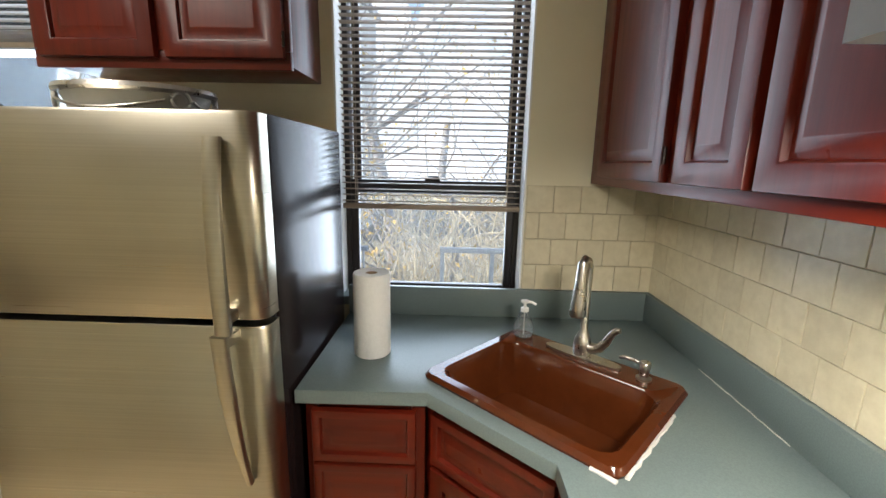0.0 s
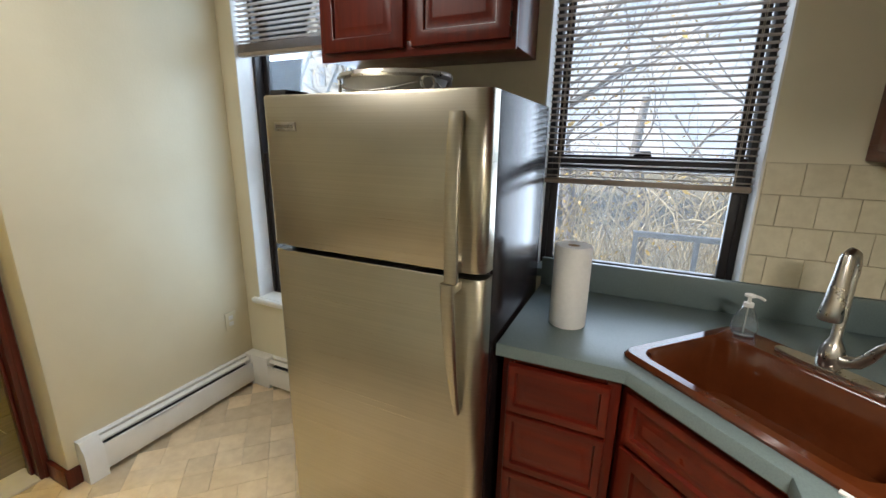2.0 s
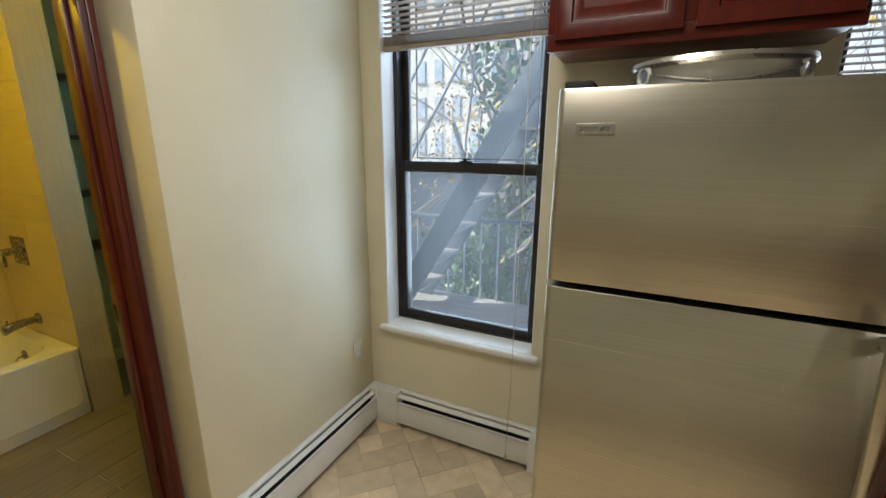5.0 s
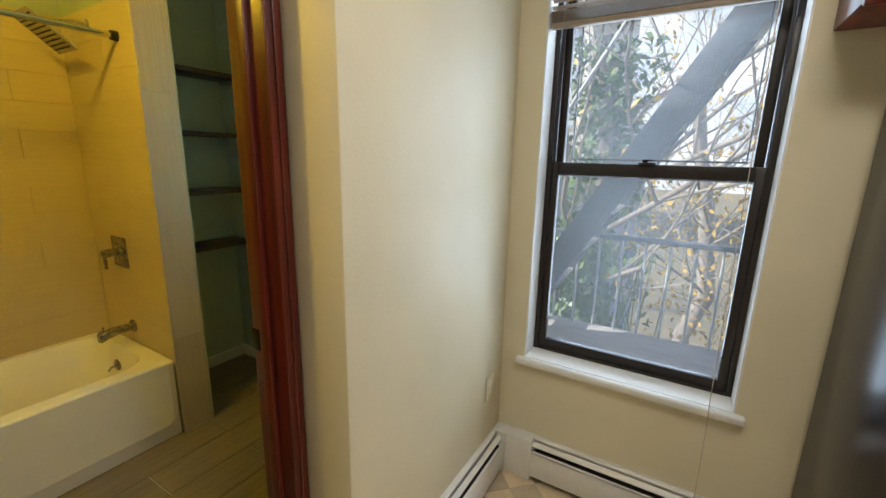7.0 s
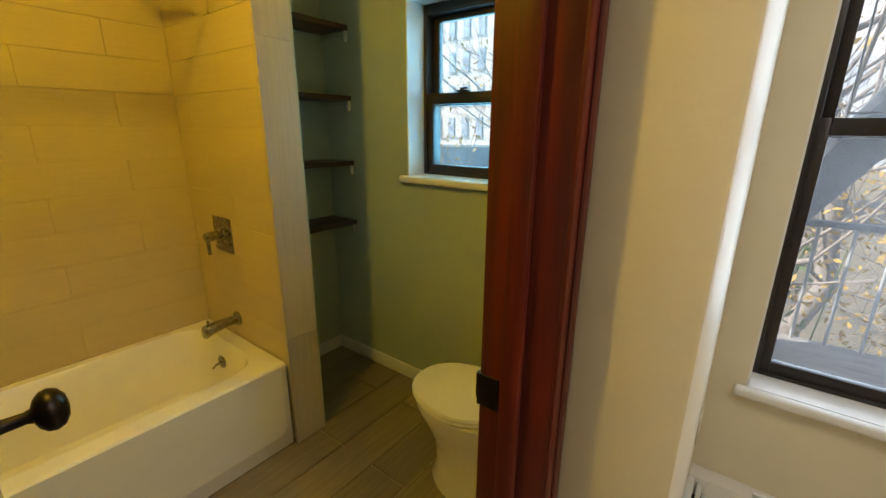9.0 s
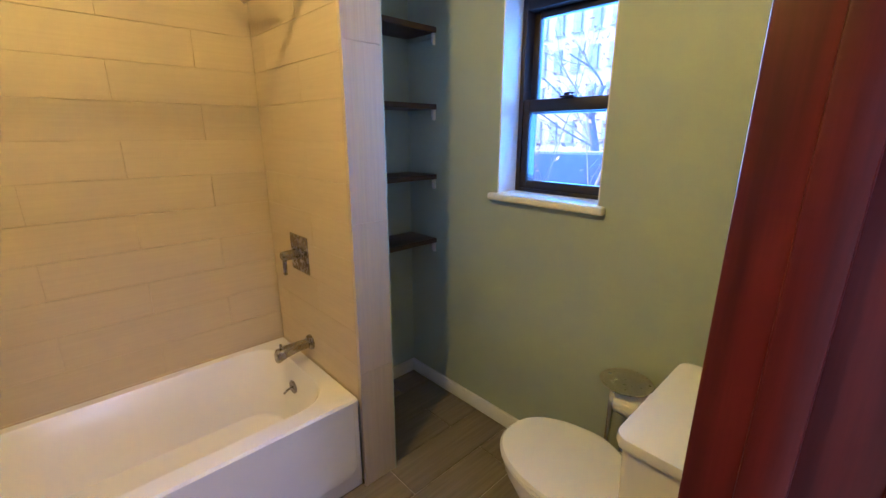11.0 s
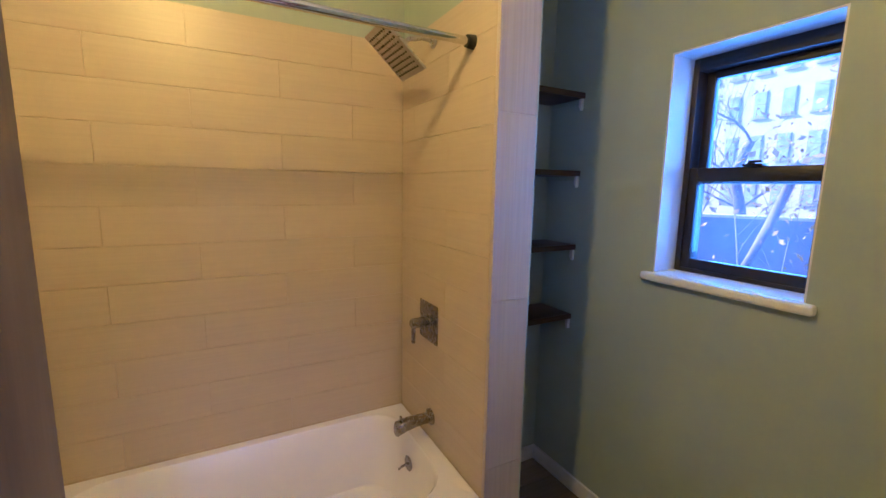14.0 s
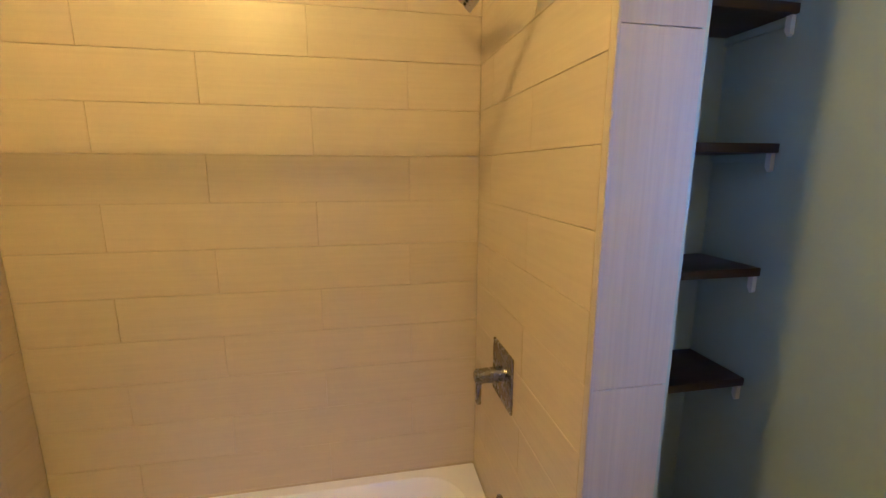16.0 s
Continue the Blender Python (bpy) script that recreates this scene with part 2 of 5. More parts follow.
def glass_material():
    m = bpy.data.materials.new("window_glass")
    m.use_nodes = True
    n, l = m.node_tree.nodes, m.node_tree.links
    n.remove(n["Principled BSDF"])
    clear, gloss, mix = n.new("ShaderNodeBsdfTransparent"), n.new("ShaderNodeBsdfGlossy"), n.new("ShaderNodeMixShader")
    clear.inputs[0].default_value = (0.94, 0.96, 0.97, 1)
    gloss.inputs["Roughness"].default_value = 0.02
    fres = n.new("ShaderNodeFresnel")
    fres.inputs[0].default_value = 1.45
    l.new(fres.outputs[0], mix.inputs[0]), l.new(clear.outputs[0], mix.inputs[1]), l.new(gloss.outputs[0], mix.inputs[2])
    # patchy translucent share in the glass puts a milky haze over the view
    haze, both = n.new("ShaderNodeBsdfTranslucent"), n.new("ShaderNodeMixShader")
    haze.inputs[0].default_value = (0.9, 0.95, 1.0, 1)
    spots = n.new("ShaderNodeTexNoise")
    spots.inputs["Scale"].default_value, spots.inputs["Detail"].default_value = 3.0, 4.0
    amount = n.new("ShaderNodeMapRange")
    amount.inputs["To Min"].default_value, amount.inputs["To Max"].default_value = 0.010, 0.038
    geo = n.new("ShaderNodeNewGeometry")
    l.new(geo.outputs["Position"], spots.inputs["Vector"]), l.new(spots.outputs["Fac"], amount.inputs["Value"])
    l.new(amount.outputs[0], both.inputs[0]), l.new(mix.outputs[0], both.inputs[1]), l.new(haze.outputs[0], both.inputs[2])
    l.new(both.outputs[0], n["Material Output"].inputs[0])
    return m


GLASS = glass_material()
m_, n_, l_, b_ = material("clear_plastic_bottle", (0.92, 0.96, 0.98), 0.06)
b_.inputs["Transmission Weight"].default_value, b_.inputs["IOR"].default_value = 0.95, 1.4
CLEAR = m_
m_, n_, l_, b_ = material("frosted_lamp_glass", (0.9, 0.85, 0.75), 0.5)
b_.inputs["Emission Color"].default_value, b_.inputs["Emission Strength"].default_value = (1.0, 0.75, 0.4, 1), 4.0
LAMPGLASS = m_


# ---- modelling helpers ----
def bm_new():
    return bmesh.new()


def box(bm, x0, y0, z0, x1, y1, z1, bevel=0.0, seg=2, m=None):
    c = Vector(((x0 + x1) / 2, (y0 + y1) / 2, (z0 + z1) / 2))
    r = bmesh.ops.create_cube(bm, size=1.0, matrix=Matrix.Translation(c) @ Matrix.Diagonal((abs(x1 - x0), abs(y1 - y0), abs(z1 - z0), 1)))
    vs = r["verts"]
    if bevel:
        es = list({e for v in vs for e in v.link_edges})
        r = bmesh.ops.bevel(bm, geom=es, offset=bevel, segments=seg, profile=0.5, affect="EDGES")
        vs = list({v for f in r["faces"] for v in f.verts})
    if m is not None:
        bmesh.ops.transform(bm, matrix=m, verts=vs)
    return vs


def cyl(bm, a, b, r0, r1=None, seg=20, cap=True):
    a, b = Vector(a), Vector(b)
    d = b - a
    mtx = Matrix.Translation((a + b) / 2) @ d.to_track_quat("Z", "Y").to_matrix().to_4x4()
    return bmesh.ops.create_cone(bm, cap_ends=cap, cap_tris=False, segments=seg, radius1=r0, radius2=r0 if r1 is None else r1, depth=d.length, matrix=mtx)["verts"]


def ball(bm, c, r, sx=1, sy=1, sz=1, seg=18):
    return bmesh.ops.create_uvsphere(bm, u_segments=seg, v_segments=seg // 2 + 2, radius=r, matrix=Matrix.Translation(c) @ Matrix.Diagonal((sx, sy, sz, 1)))["verts"]


def rings(bm, loops, close=True, cap0=True, cap1=True):
    """Skin between loops of equal length."""
    vl = [[bm.verts.new(p) for p in lp] for lp in loops]
    n = len(vl[0])
    for a, b in zip(vl, vl[1:]):
        for i in range(n if close else n - 1):
            j = (i + 1) % n
            bm.faces.new((a[i], a[j], b[j], b[i]))
    if cap0:
        bm.faces.new(list(reversed(vl[0])))
    if cap1:
        bm.faces.new(vl[-1])
    bmesh.ops.recalc_face_normals(bm, faces=bm.faces)
    return vl


def lathe(bm, profile, at, seg=28, axis="z"):
    """profile: (radius, height) pairs turned about an upright axis at a place."""
    loops = []
    for r, h in profile:
        lp = []
        for i in range(seg):
            t = 2 * math.pi * i / seg
            c, s = r * math.cos(t), r * math.sin(t)
            p = {"z": (c, s, h), "y": (c, h, s), "x": (h, c, s)}[axis]
            lp.append(Vector(at) + Vector(p))
        loops.append(lp)
    rings(bm, loops)


def tube(bm, pts, r, seg=10, taper=1.0):
    pts = [Vector(p) for p in pts]
    loops = []
    n = len(pts)
    up = Vector((0.13, 0.21, 0.97))
    for i, p in enumerate(pts):
        d = (pts[min(i + 1, n - 1)] - pts[max(i - 1, 0)]).normalized()
        u = d.cross(up)
        if u.length < 0.05:
            u = d.cross(Vector((1, 0, 0)))
        u.normalize()
        v = d.cross(u)
        rr = r * (1 + (taper - 1) * i / max(1, n - 1))
        loops.append([p + u * rr * math.cos(2 * math.pi * k / seg) + v * rr * math.sin(2 * math.pi * k / seg) for k in range(seg)])
    rings(bm, loops)


def prism(bm, poly, z0, z1, bevel=0.0):
    """An upright block over a plan outline."""
    lo = [bm.verts.new((x, y, z0)) for x, y in poly]
    hi = [bm.verts.new((x, y, z1)) for x, y in poly]
    fs = [bm.faces.new(list(reversed(lo))), bm.faces.new(hi)]
    n = len(poly)
    for i in range(n):
        fs.append(bm.faces.new((lo[i], lo[(i + 1) % n], hi[(i + 1) % n], hi[i])))
    bmesh.ops.recalc_face_normals(bm, faces=bm.faces)
    if bevel:
        bmesh.ops.bevel(bm, geom=list({e for f in fs for e in f.edges}), offset=bevel, segments=2, profile=0.5, affect="EDGES")


def turned(bm, m):
    bmesh.ops.transform(bm, matrix=m, verts=bm.verts)
    return bm


def smooth(me, angle=40):
    me.shade_smooth()
    me.set_sharp_from_angle(angle=radians(angle))


def mesh_of(name, bm, material_, origin=None):
    for v in bm.verts:
        v.co *= K
        if origin is not None:
            v.co -= origin
    me = bpy.data.meshes.new(name)
    bm.to_mesh(me)
    bm.free()
    me.materials.append(material_)
    smooth(me)
    return me


def spot(ob):
    p = Vector((0, 0, 0))
    while ob is not None:
        p = p + ob.location
        ob = ob.parent
    return p


def part(name, bm, material_, parent, label=""):
    ob = new(name, mesh_of(name, bm, material_, spot(parent)))
    ob.parent = parent
    return tagged(ob, label)


def thing(name, at, label, category, group=""):
    ob = new(name)
    ob.location = Vector(at) * K
    ob.empty_display_size = 0.1
    return tagged(ob, label, category, group)


def solo(name, bm, material_, label, category, group=""):
    return tagged(new(name, mesh_of(name, bm, material_)), label, category, group)


def setting(name, bm, material_, label="", category=""):
    return tagged(new(name, mesh_of(name, bm, material_)), label, category, kind="structure")


def wall_y(bm, y0, y1, x0, x1, z0, z1, holes):
    """A wall along x with holes (x0, z0, x1, z1), in butted blocks."""
    holes = sorted(holes)
    x = x0
    for hx0, hz0, hx1, hz1 in holes:
        box(bm, x, y0, z0, hx0, y1, z1)
        box(bm, hx0, y0, z0, hx1, y1, hz0)
        box(bm, hx0, y0, hz1, hx1, y1, z1)
        x = hx1
    box(bm, x, y0, z0, x1, y1, z1)

# ---- the large structure ----
WY, WO = 1.73, 1.99            # window wall, inside and outside faces
EAST, SOUTH, TOP = 1.69, -1.5, 2.45
PARTX, DOORX, BATHX = -1.212, -1.39, -1.50
DOORY0, DOORY1 = 0.15, 0.72
TUBX, BACKX = -2.64, -3.33     # tub front and tiled back wall
ENDY, PIERY = 1.03, 1.18       # tiled end wall and the pier behind it
TUBEND = -0.29
SINKWIN = (0.495, 0.95, 1.197, 2.25)
NICHEWIN = (-1.111, 0.555, -0.346, 2.25)
BATHWIN = (-2.575, 1.125, -2.108, 1.905)

bm = bm_new()
wall_y(bm, WY, WO, -1.34, EAST + 0.15, 0, TOP, [SINKWIN, NICHEWIN])
setting("wall_north", bm, WALL, "cream painted wall with two windows", "wall")
bm = bm_new()
wall_y(bm, WY, WO, -3.5, -1.34, 0, TOP, [BATHWIN])
setting("wall_bath_north", bm, GREEN, "pale green painted bathroom wall with a window", "wall")
bm = bm_new()
box(bm, EAST, SOUTH, 0, EAST + 0.15, WY, TOP)
setting("wall_east", bm, WALL, "cream painted kitchen wall", "wall")
bm = bm_new()
box(bm, DOORX, SOUTH - 0.15, 0, EAST + 0.15, SOUTH, TOP)
setting("wall_south", bm, WALL, "cream painted kitchen wall", "wall")
bm = bm_new()
box(bm, -1.378, 0.76, 0, PARTX, WY, TOP, 0.008, 2)
setting("wall_niche", bm, WALL, "cream painted partition wall with rounded corner", "wall")
bm = bm_new()
box(bm, BATHX, 0.76, 0, -1.378, WY, TOP)
setting("wall_bath_east", bm, GREEN, "pale green painted bathroom wall", "wall")
bm = bm_new()
box(bm, -1.44, SOUTH, 0, DOORX, DOORY0 - 0.04, TOP)
box(bm, -1.44, DOORY0 - 0.04, 1.93, DOORX, 0.76, TOP)
setting("wall_door", bm, WALL, "cream painted wall round the bathroom doorway", "wall")
bm = bm_new()
box(bm, BATHX, TUBEND - 0.4, 0, -1.44, DOORY0 - 0.04, TOP)
box(bm, BATHX, DOORY0 - 0.04, 1.93, -1.44, 0.76, TOP)
setting("wall_bath_door", bm, GREEN, "pale green painted wall inside the bathroom doorway", "wall")
bm = bm_new()
box(bm, -3.5, TUBEND - 0.55, 0, -1.50, TUBEND - 0.4, TOP)
setting("wall_bath_south", bm, GREEN, "pale green painted bathroom wall", "wall")
bm = bm_new()
box(bm, -3.5, TUBEND - 0.4, 0, BACKX - 0.012, WY, TOP)
setting("wall_bath_west", bm, GREEN, "pale green painted bathroom wall", "wall")
bm = bm_new()
box(bm, BACKX - 0.012, PIERY, 0, -3.17, WY, TOP)
setting("wall_shelf_niche", bm, GREEN, "pale green painted wall behind the shelves", "wall")
bm = bm_new()
box(bm, BACKX - 0.012, ENDY + 0.012, 0, TUBX + 0.008, PIERY - 0.012, TOP)
setting("wall_pier", bm, GREEN, "pale green painted pier between tub and shelves", "wall")
bm = bm_new()
box(bm, BACKX - 0.012, TUBEND - 0.4, 0, TUBX + 0.02, TUBEND - 0.012, TOP)
setting("wall_tub_end", bm, GREEN, "pale green painted wall at the foot of the tub", "wall")

bm = bm_new()
box(bm, -1.44, SOUTH - 0.15, TOP, EAST + 0.15, WO, TOP + 0.1)
setting("ceiling", bm, CEILING, "white painted kitchen ceiling", "ceiling")
bm = bm_new()
box(bm, -3.5, TUBEND - 0.55, TOP, -1.44, WO, TOP + 0.1)
setting("ceiling_bath", bm, CEILING, "white painted bathroom ceiling", "ceiling")
bm = bm_new()
box(bm, -1.47, SOUTH, -0.12, EAST, WY, -0.006)
floor = setting("floor", bm, VINYLBED, "beige stone-look vinyl floor in a basket pattern", "floor")
bm = bm_new()
box(bm, -3.5, TUBEND - 0.4, -0.12, -1.47, WY, -0.006)
floor_bath = setting("floor_bath", bm, FLOORGROUT, "brown plank tile bathroom floor with pale grout", "floor")

# ---- windows, door, trim ----
def sash(parent, x0, z0, x1, z1, y0, y1, stile, bottom, top, name):
    bm = bm_new()
    box(bm, x0, y0, z0, x0 + stile, y1, z1, 0.003)
    box(bm, x1 - stile, y0, z0, x1, y1, z1, 0.003)
    box(bm, x0 + stile, y0, z0, x1 - stile, y1, z0 + bottom, 0.003)
    box(bm, x0 + stile, y0, z1 - top, x1 - stile, y1, z1, 0.003)
    s = part(name, bm, BRONZE, parent)
    bm = bm_new()
    ym = (y0 + y1) / 2
    box(bm, x0 + stile - 0.004, ym - 0.002, z0 + bottom - 0.004, x1 - stile + 0.004, ym + 0.002, z1 - top + 0.004)
    pane = part("pane", bm, GLASS, s, "clear window pane")
    pane.visible_shadow = False
    return s


def window(name, hole, meet, label, y=1.835, sill=True, sill_over=0.03):
    x0, z0, x1, z1 = hole
    w = tagged(thing(name, ((x0 + x1) / 2, y, z0), label, "window"), kind="structure")
    bm = bm_new()
    box(bm, x0, y, z0, x0 + 0.026, y + 0.11, z1, 0.003)
    box(bm, x1 - 0.026, y, z0, x1, y + 0.11, z1, 0.003)
    box(bm, x0 + 0.026, y, z1 - 0.05, x1 - 0.026, y + 0.11, z1, 0.003)
    box(bm, x0 + 0.026, y, z0, x1 - 0.026, y + 0.11, z0 + 0.02, 0.003)
    part("window_frame", bm, BRONZE, w, "dark bronze window frame")
    sash(w, x0 + 0.022, z0 + 0.015, x1 - 0.022, meet + 0.028, y + 0.008, y + 0.04, 0.032, 0.04, 0.05, "lower_sash")
    sash(w, x0 + 0.030, meet - 0.028, x1 - 0.030, z1 - 0.045, y + 0.046, y + 0.075, 0.030, 0.045, 0.03, "upper_sash")
    bm = bm_new()
    xm = (x0 + x1) / 2
    box(bm, xm - 0.03, y - 0.006, meet + 0.028, xm + 0.03, y + 0.03, meet + 0.036, 0.003)
    cyl(bm, (xm - 0.008, y + 0.01, meet + 0.036), (xm - 0.008, y + 0.01, meet + 0.045), 0.011)
    box(bm, xm - 0.012, y - 0.004, meet + 0.04, xm + 0.026, y + 0.008, meet + 0.047, 0.002)
    part("sash_lock", bm, BLACKMETAL, w)
    # painted lining of the opening
    bm = bm_new()
    box(bm, x0, WY + 0.002, z0, x0 + 0.006, y, z1)
    box(bm, x1 - 0.006, WY + 0.002, z0, x1, y, z1)
    box(bm, x0 + 0.006, WY + 0.002, z1 - 0.006, x1 - 0.006, y, z1)
    part("window_lining", bm, REVEAL, w, "white painted lining")
    if sill:
        bm = bm_new()
        box(bm, x0 - sill_over, WY - 0.035, z0 - 0.026, x1 + sill_over, WY - 0.001, z0 + 0.006, 0.010, 3)
        box(bm, x0 + 0.003, WY - 0.004, z0 - 0.02, x1 - 0.003, y + 0.002, z0 + 0.006)
        part("window_sill", bm, WHITE, w, "white painted rounded sill")
    return w


window("window_1", SINKWIN, 1.40, "dark bronze double-hung window above the sink counter", sill=False)
niche_window = window("window_2", NICHEWIN, 1.362, "dark bronze double-hung window with white sill")
bm = bm_new()
sx0, sx1, sz0, sz1 = NICHEWIN[0] + 0.085, NICHEWIN[2] - 0.075, 1.40, 2.17
for a, b, c, d in ((sx0, sz0, sx1, sz0 + 0.007), (sx0, sz0 + 0.007, sx0 + 0.005, sz1), (sx1 - 0.005, sz0 + 0.007, sx1, sz1)):
    box(bm, a, 1.912, b, c, 1.919, d)
part("screen_frame", bm, BRONZE, niche_window, "thin dark storm screen frame")
window("window_3", BATHWIN, 1.487, "small dark bronze double-hung bathroom window with white sill", y=1.85)


def slat_mesh(x0, x1, y, depth, tilt):
    bm = bm_new()
    pts = [(-depth / 2, -0.0015), (-depth / 4, 0.0006), (0, 0.0015), (depth / 4, 0.0006), (depth / 2, -0.0015)]
    top = [Vector((0, a, b + 0.0007)) for a, b in pts]
    low = [Vector((0, a, b - 0.0007)) for a, b in reversed(pts)]
    rot = Matrix.Rotation(radians(tilt), 3, "X")
    lp = [rot @ p for p in top + low]
    rings(bm, [[Vector((x0, y, 0)) + p for p in lp], [Vector((x1, y, 0)) + p for p in lp]])
    return bm


def blind(x0, x1, y, z_low, z_high, zs, label, cord):
    b = thing("window_blind", ((x0 + x1) / 2, y, z_low), label, "blind", "blinds at the windows")
    bm = slat_mesh(x0, x1, y, 0.026, -8)
    me = mesh_of("slat", bm, BLIND, Vector(((x0 + x1) / 2, y, 0)) * K)
    for z in zs:
        s = new("slat", me)
        s.parent, s.location = b, (random.uniform(-0.001, 0.001), 0, (z - z_low) * K)
        s.rotation_euler = (random.uniform(-0.03, 0.03), random.uniform(-0.002, 0.002), 0)
    bm = bm_new()
    box(bm, x0, y - 0.014, z_low, x1, y + 0.014, z_low + 0.020, 0.004)
    part("bottom_rail", bm, BLIND, b)
    bm = bm_new()
    box(bm, x0, y - 0.018, z_high - 0.035, x1, y + 0.018, z_high - 0.006, 0.003)
    part("head_rail", bm, BLIND, b)
    for xc in (x0 + 0.05, x1 - 0.05):
        for dy in (-0.013, 0.013):
            bm = bm_new()
            cyl(bm, (xc, y + dy, z_low + 0.01), (xc, y + dy, z_high - 0.03), 0.0011, seg=5)
            part("ladder_cord", bm, BLINDCORD, b)
    if cord:
        bm = bm_new()
        tube(bm, [(x1 - 0.07, y - 0.018, z_high - 0.04), (x1 - 0.069, y - 0.03, 1.2), (x1 - 0.068, WY - 0.042, 0.585), (x1 - 0.066, WY - 0.048, 0.53), (x1 - 0.066, 1.66, 0.26), (x1 - 0.07, 1.655, 0.06)], 0.0016, 5)
        part("pull_cord", bm, BLINDCORD, b)
        bm = bm_new()
        lathe(bm, [(0.002, 0.0), (0.006, -0.004), (0.007, -0.03), (0.002, -0.034)], (x1 - 0.07, 1.655, 0.062), 10)
        part("cord_tassel", bm, BLINDCORD, b)
    return b


blind(0.512, 1.180, 1.758, 1.322, 2.25, [1.352 + 0.0223 * i for i in range(38)], "taupe mini blind lowered over the upper sink window", False)
blind(-1.102, -0.357, 1.758, 1.872, 2.25, [1.894 + 0.0045 * i for i in range(9)] + [1.945 + 0.0235 * i for i in range(11)], "taupe mini blind pulled up at the niche window", True)

# doorway: jambs, stops and casing in dark wood
door_frame = tagged(thing("door_frame", (-1.44, 0.72, 0), "dark mahogany door frame of the bathroom doorway", "door frame"), kind="structure")
HEAD = 1.905
bm = bm_new()
box(bm, -1.505, DOORY1, 0, -1.378, 0.762, HEAD + 0.03, 0.003)
part("jamb", bm, MAHOGANY, door_frame)
bm = bm_new()
box(bm, -1.512, DOORY0 - 0.042, 0, -1.378, DOORY0, HEAD + 0.03, 0.003)
part("jamb", bm, MAHOGANY, door_frame)
bm = bm_new()
box(bm, -1.510, DOORY0, HEAD, -1.380, DOORY1, HEAD + 0.03, 0.003)
part("head_jamb", bm, MAHOGANY, door_frame)
for y0, y1 in ((DOORY1 - 0.012, DOORY1 + 0.001), (DOORY0 - 0.001, DOORY0 + 0.012)):
    bm = bm_new()
    box(bm, -1.462, y0, 0, -1.428, y1, HEAD, 0.003)
    part("door_stop", bm, MAHOGANY, door_frame)


def casing(bm, y0, y1, z0, z1):
    """Stepped moulding on the hall face."""
    w = y1 - y0
    box(bm, -1.379, y0, z0, -1.371, y1, z1, 0.003)
    box(bm, -1.372, y0 + w * 0.45, z0, -1.366, y1 - 0.002, z1, 0.003)


bm = bm_new()
casing(bm, DOORY1 - 0.004, 0.757, 0, HEAD + 0.065)
part("casing", bm, MAHOGANY, door_frame)
bm = bm_new()
casing(bm, DOORY0 - 0.075, DOORY0 + 0.004, 0, HEAD + 0.065)
part("casing", bm, MAHOGANY, door_frame)
bm = bm_new()
box(bm, -1.379, DOORY0 - 0.075, HEAD - 0.004, -1.362, 0.757, HEAD + 0.07, 0.004)
box(bm, -1.364, DOORY0 - 0.075, HEAD + 0.02, -1.352, 0.757, HEAD + 0.067, 0.005)
part("head_casing", bm, MAHOGANY, door_frame)
bm = bm_new()
box(bm, -1.509, DOORY1 - 0.003, 0.90, -1.468, DOORY1 + 0.006, 0.96, 0.002)
box(bm, -1.516, DOORY1 + 0.004, 0.905, -1.504, DOORY1 + 0.02, 0.955, 0.003)
part("strike_plate", bm, BLACKMETAL, door_frame, "black metal strike plate")

# the open door: panelled leaf with round black knobs
door_1 = tagged(thing("door_1", (-1.512, DOORY0 + 0.01, 0), "brown varnished panelled door standing open into the bathroom", "door"), kind="structure")
DOORPOSE = pose(-1.512, DOORY0 + 0.01, 0, 0, 0, 176)
bm = bm_new()
LW, LT = 0.48, 0.036
for a, b in ((0, 0.14), (LW - 0.14, LW)):
    box(bm, a, 0, 0.012, b, LT, 1.895, 0.002)
for a, b in ((0.012, 0.2), (1.78, 1.895)):
    box(bm, 0.14, 0, a, LW - 0.14, LT, b, 0.002)
part("leaf", turned(bm, DOORPOSE), DOORWOOD, door_1)
for z0, z1 in ((0.2, 1.78),):
    bm = bm_new()
    box(bm, 0.14, 0.010, z0, LW - 0.14, LT - 0.010, z1)
    part("door_panel", turned(bm, DOORPOSE), DOORWOOD, door_1)
    for a, b in ((0.14, 0.195), (LW - 0.195, LW - 0.14)):
        bm = bm_new()
        box(bm, a, -0.006, z0, b, LT + 0.006, z1, 0.004)
        part("panel_moulding", turned(bm, DOORPOSE), MAHOGANY, door_1, "dark red panel moulding")
for s in (-1, 1):
    bm = bm_new()
    y = 0 if s < 0 else LT
    lathe(bm, [(0.004, 0.0), (0.034, s * 0.001), (0.034, s * 0.004), (0.028, s * 0.010), (0.017, s * 0.014), (0.010, s * 0.019), (0.0085, s * 0.045), (0.011, s * 0.052), (0.021, s * 0.056), (0.029, s * 0.064), (0.031, s * 0.073), (0.027, s * 0.083), (0.016, s * 0.090), (0.004, s * 0.092)], (LW - 0.052, y, 0.962), 28, "y")
    part("door_knob", turned(bm, DOORPOSE), BLACKMETAL, door_1, "round black metal knob with rosette")
bm = bm_new()
box(bm, LW - 0.001, 0.006, 0.93, LW + 0.002, LT - 0.006, 0.99, 0.0008)
part("latch_plate", turned(bm, DOORPOSE), BLACKMETAL, door_1, "black metal latch plate")
for z in (0.2, 0.95, 1.7):
    bm = bm_new()
    cyl(bm, (-0.006, -0.004, z), (-0.006, -0.004, z + 0.085), 0.006, seg=10)
    part("hinge", turned(bm, DOORPOSE), BLACKMETAL, door_1)
bm = bm_new()
box(bm, -1.52, DOORY0, -0.004, -1.37, DOORY1, 0.010, 0.004)
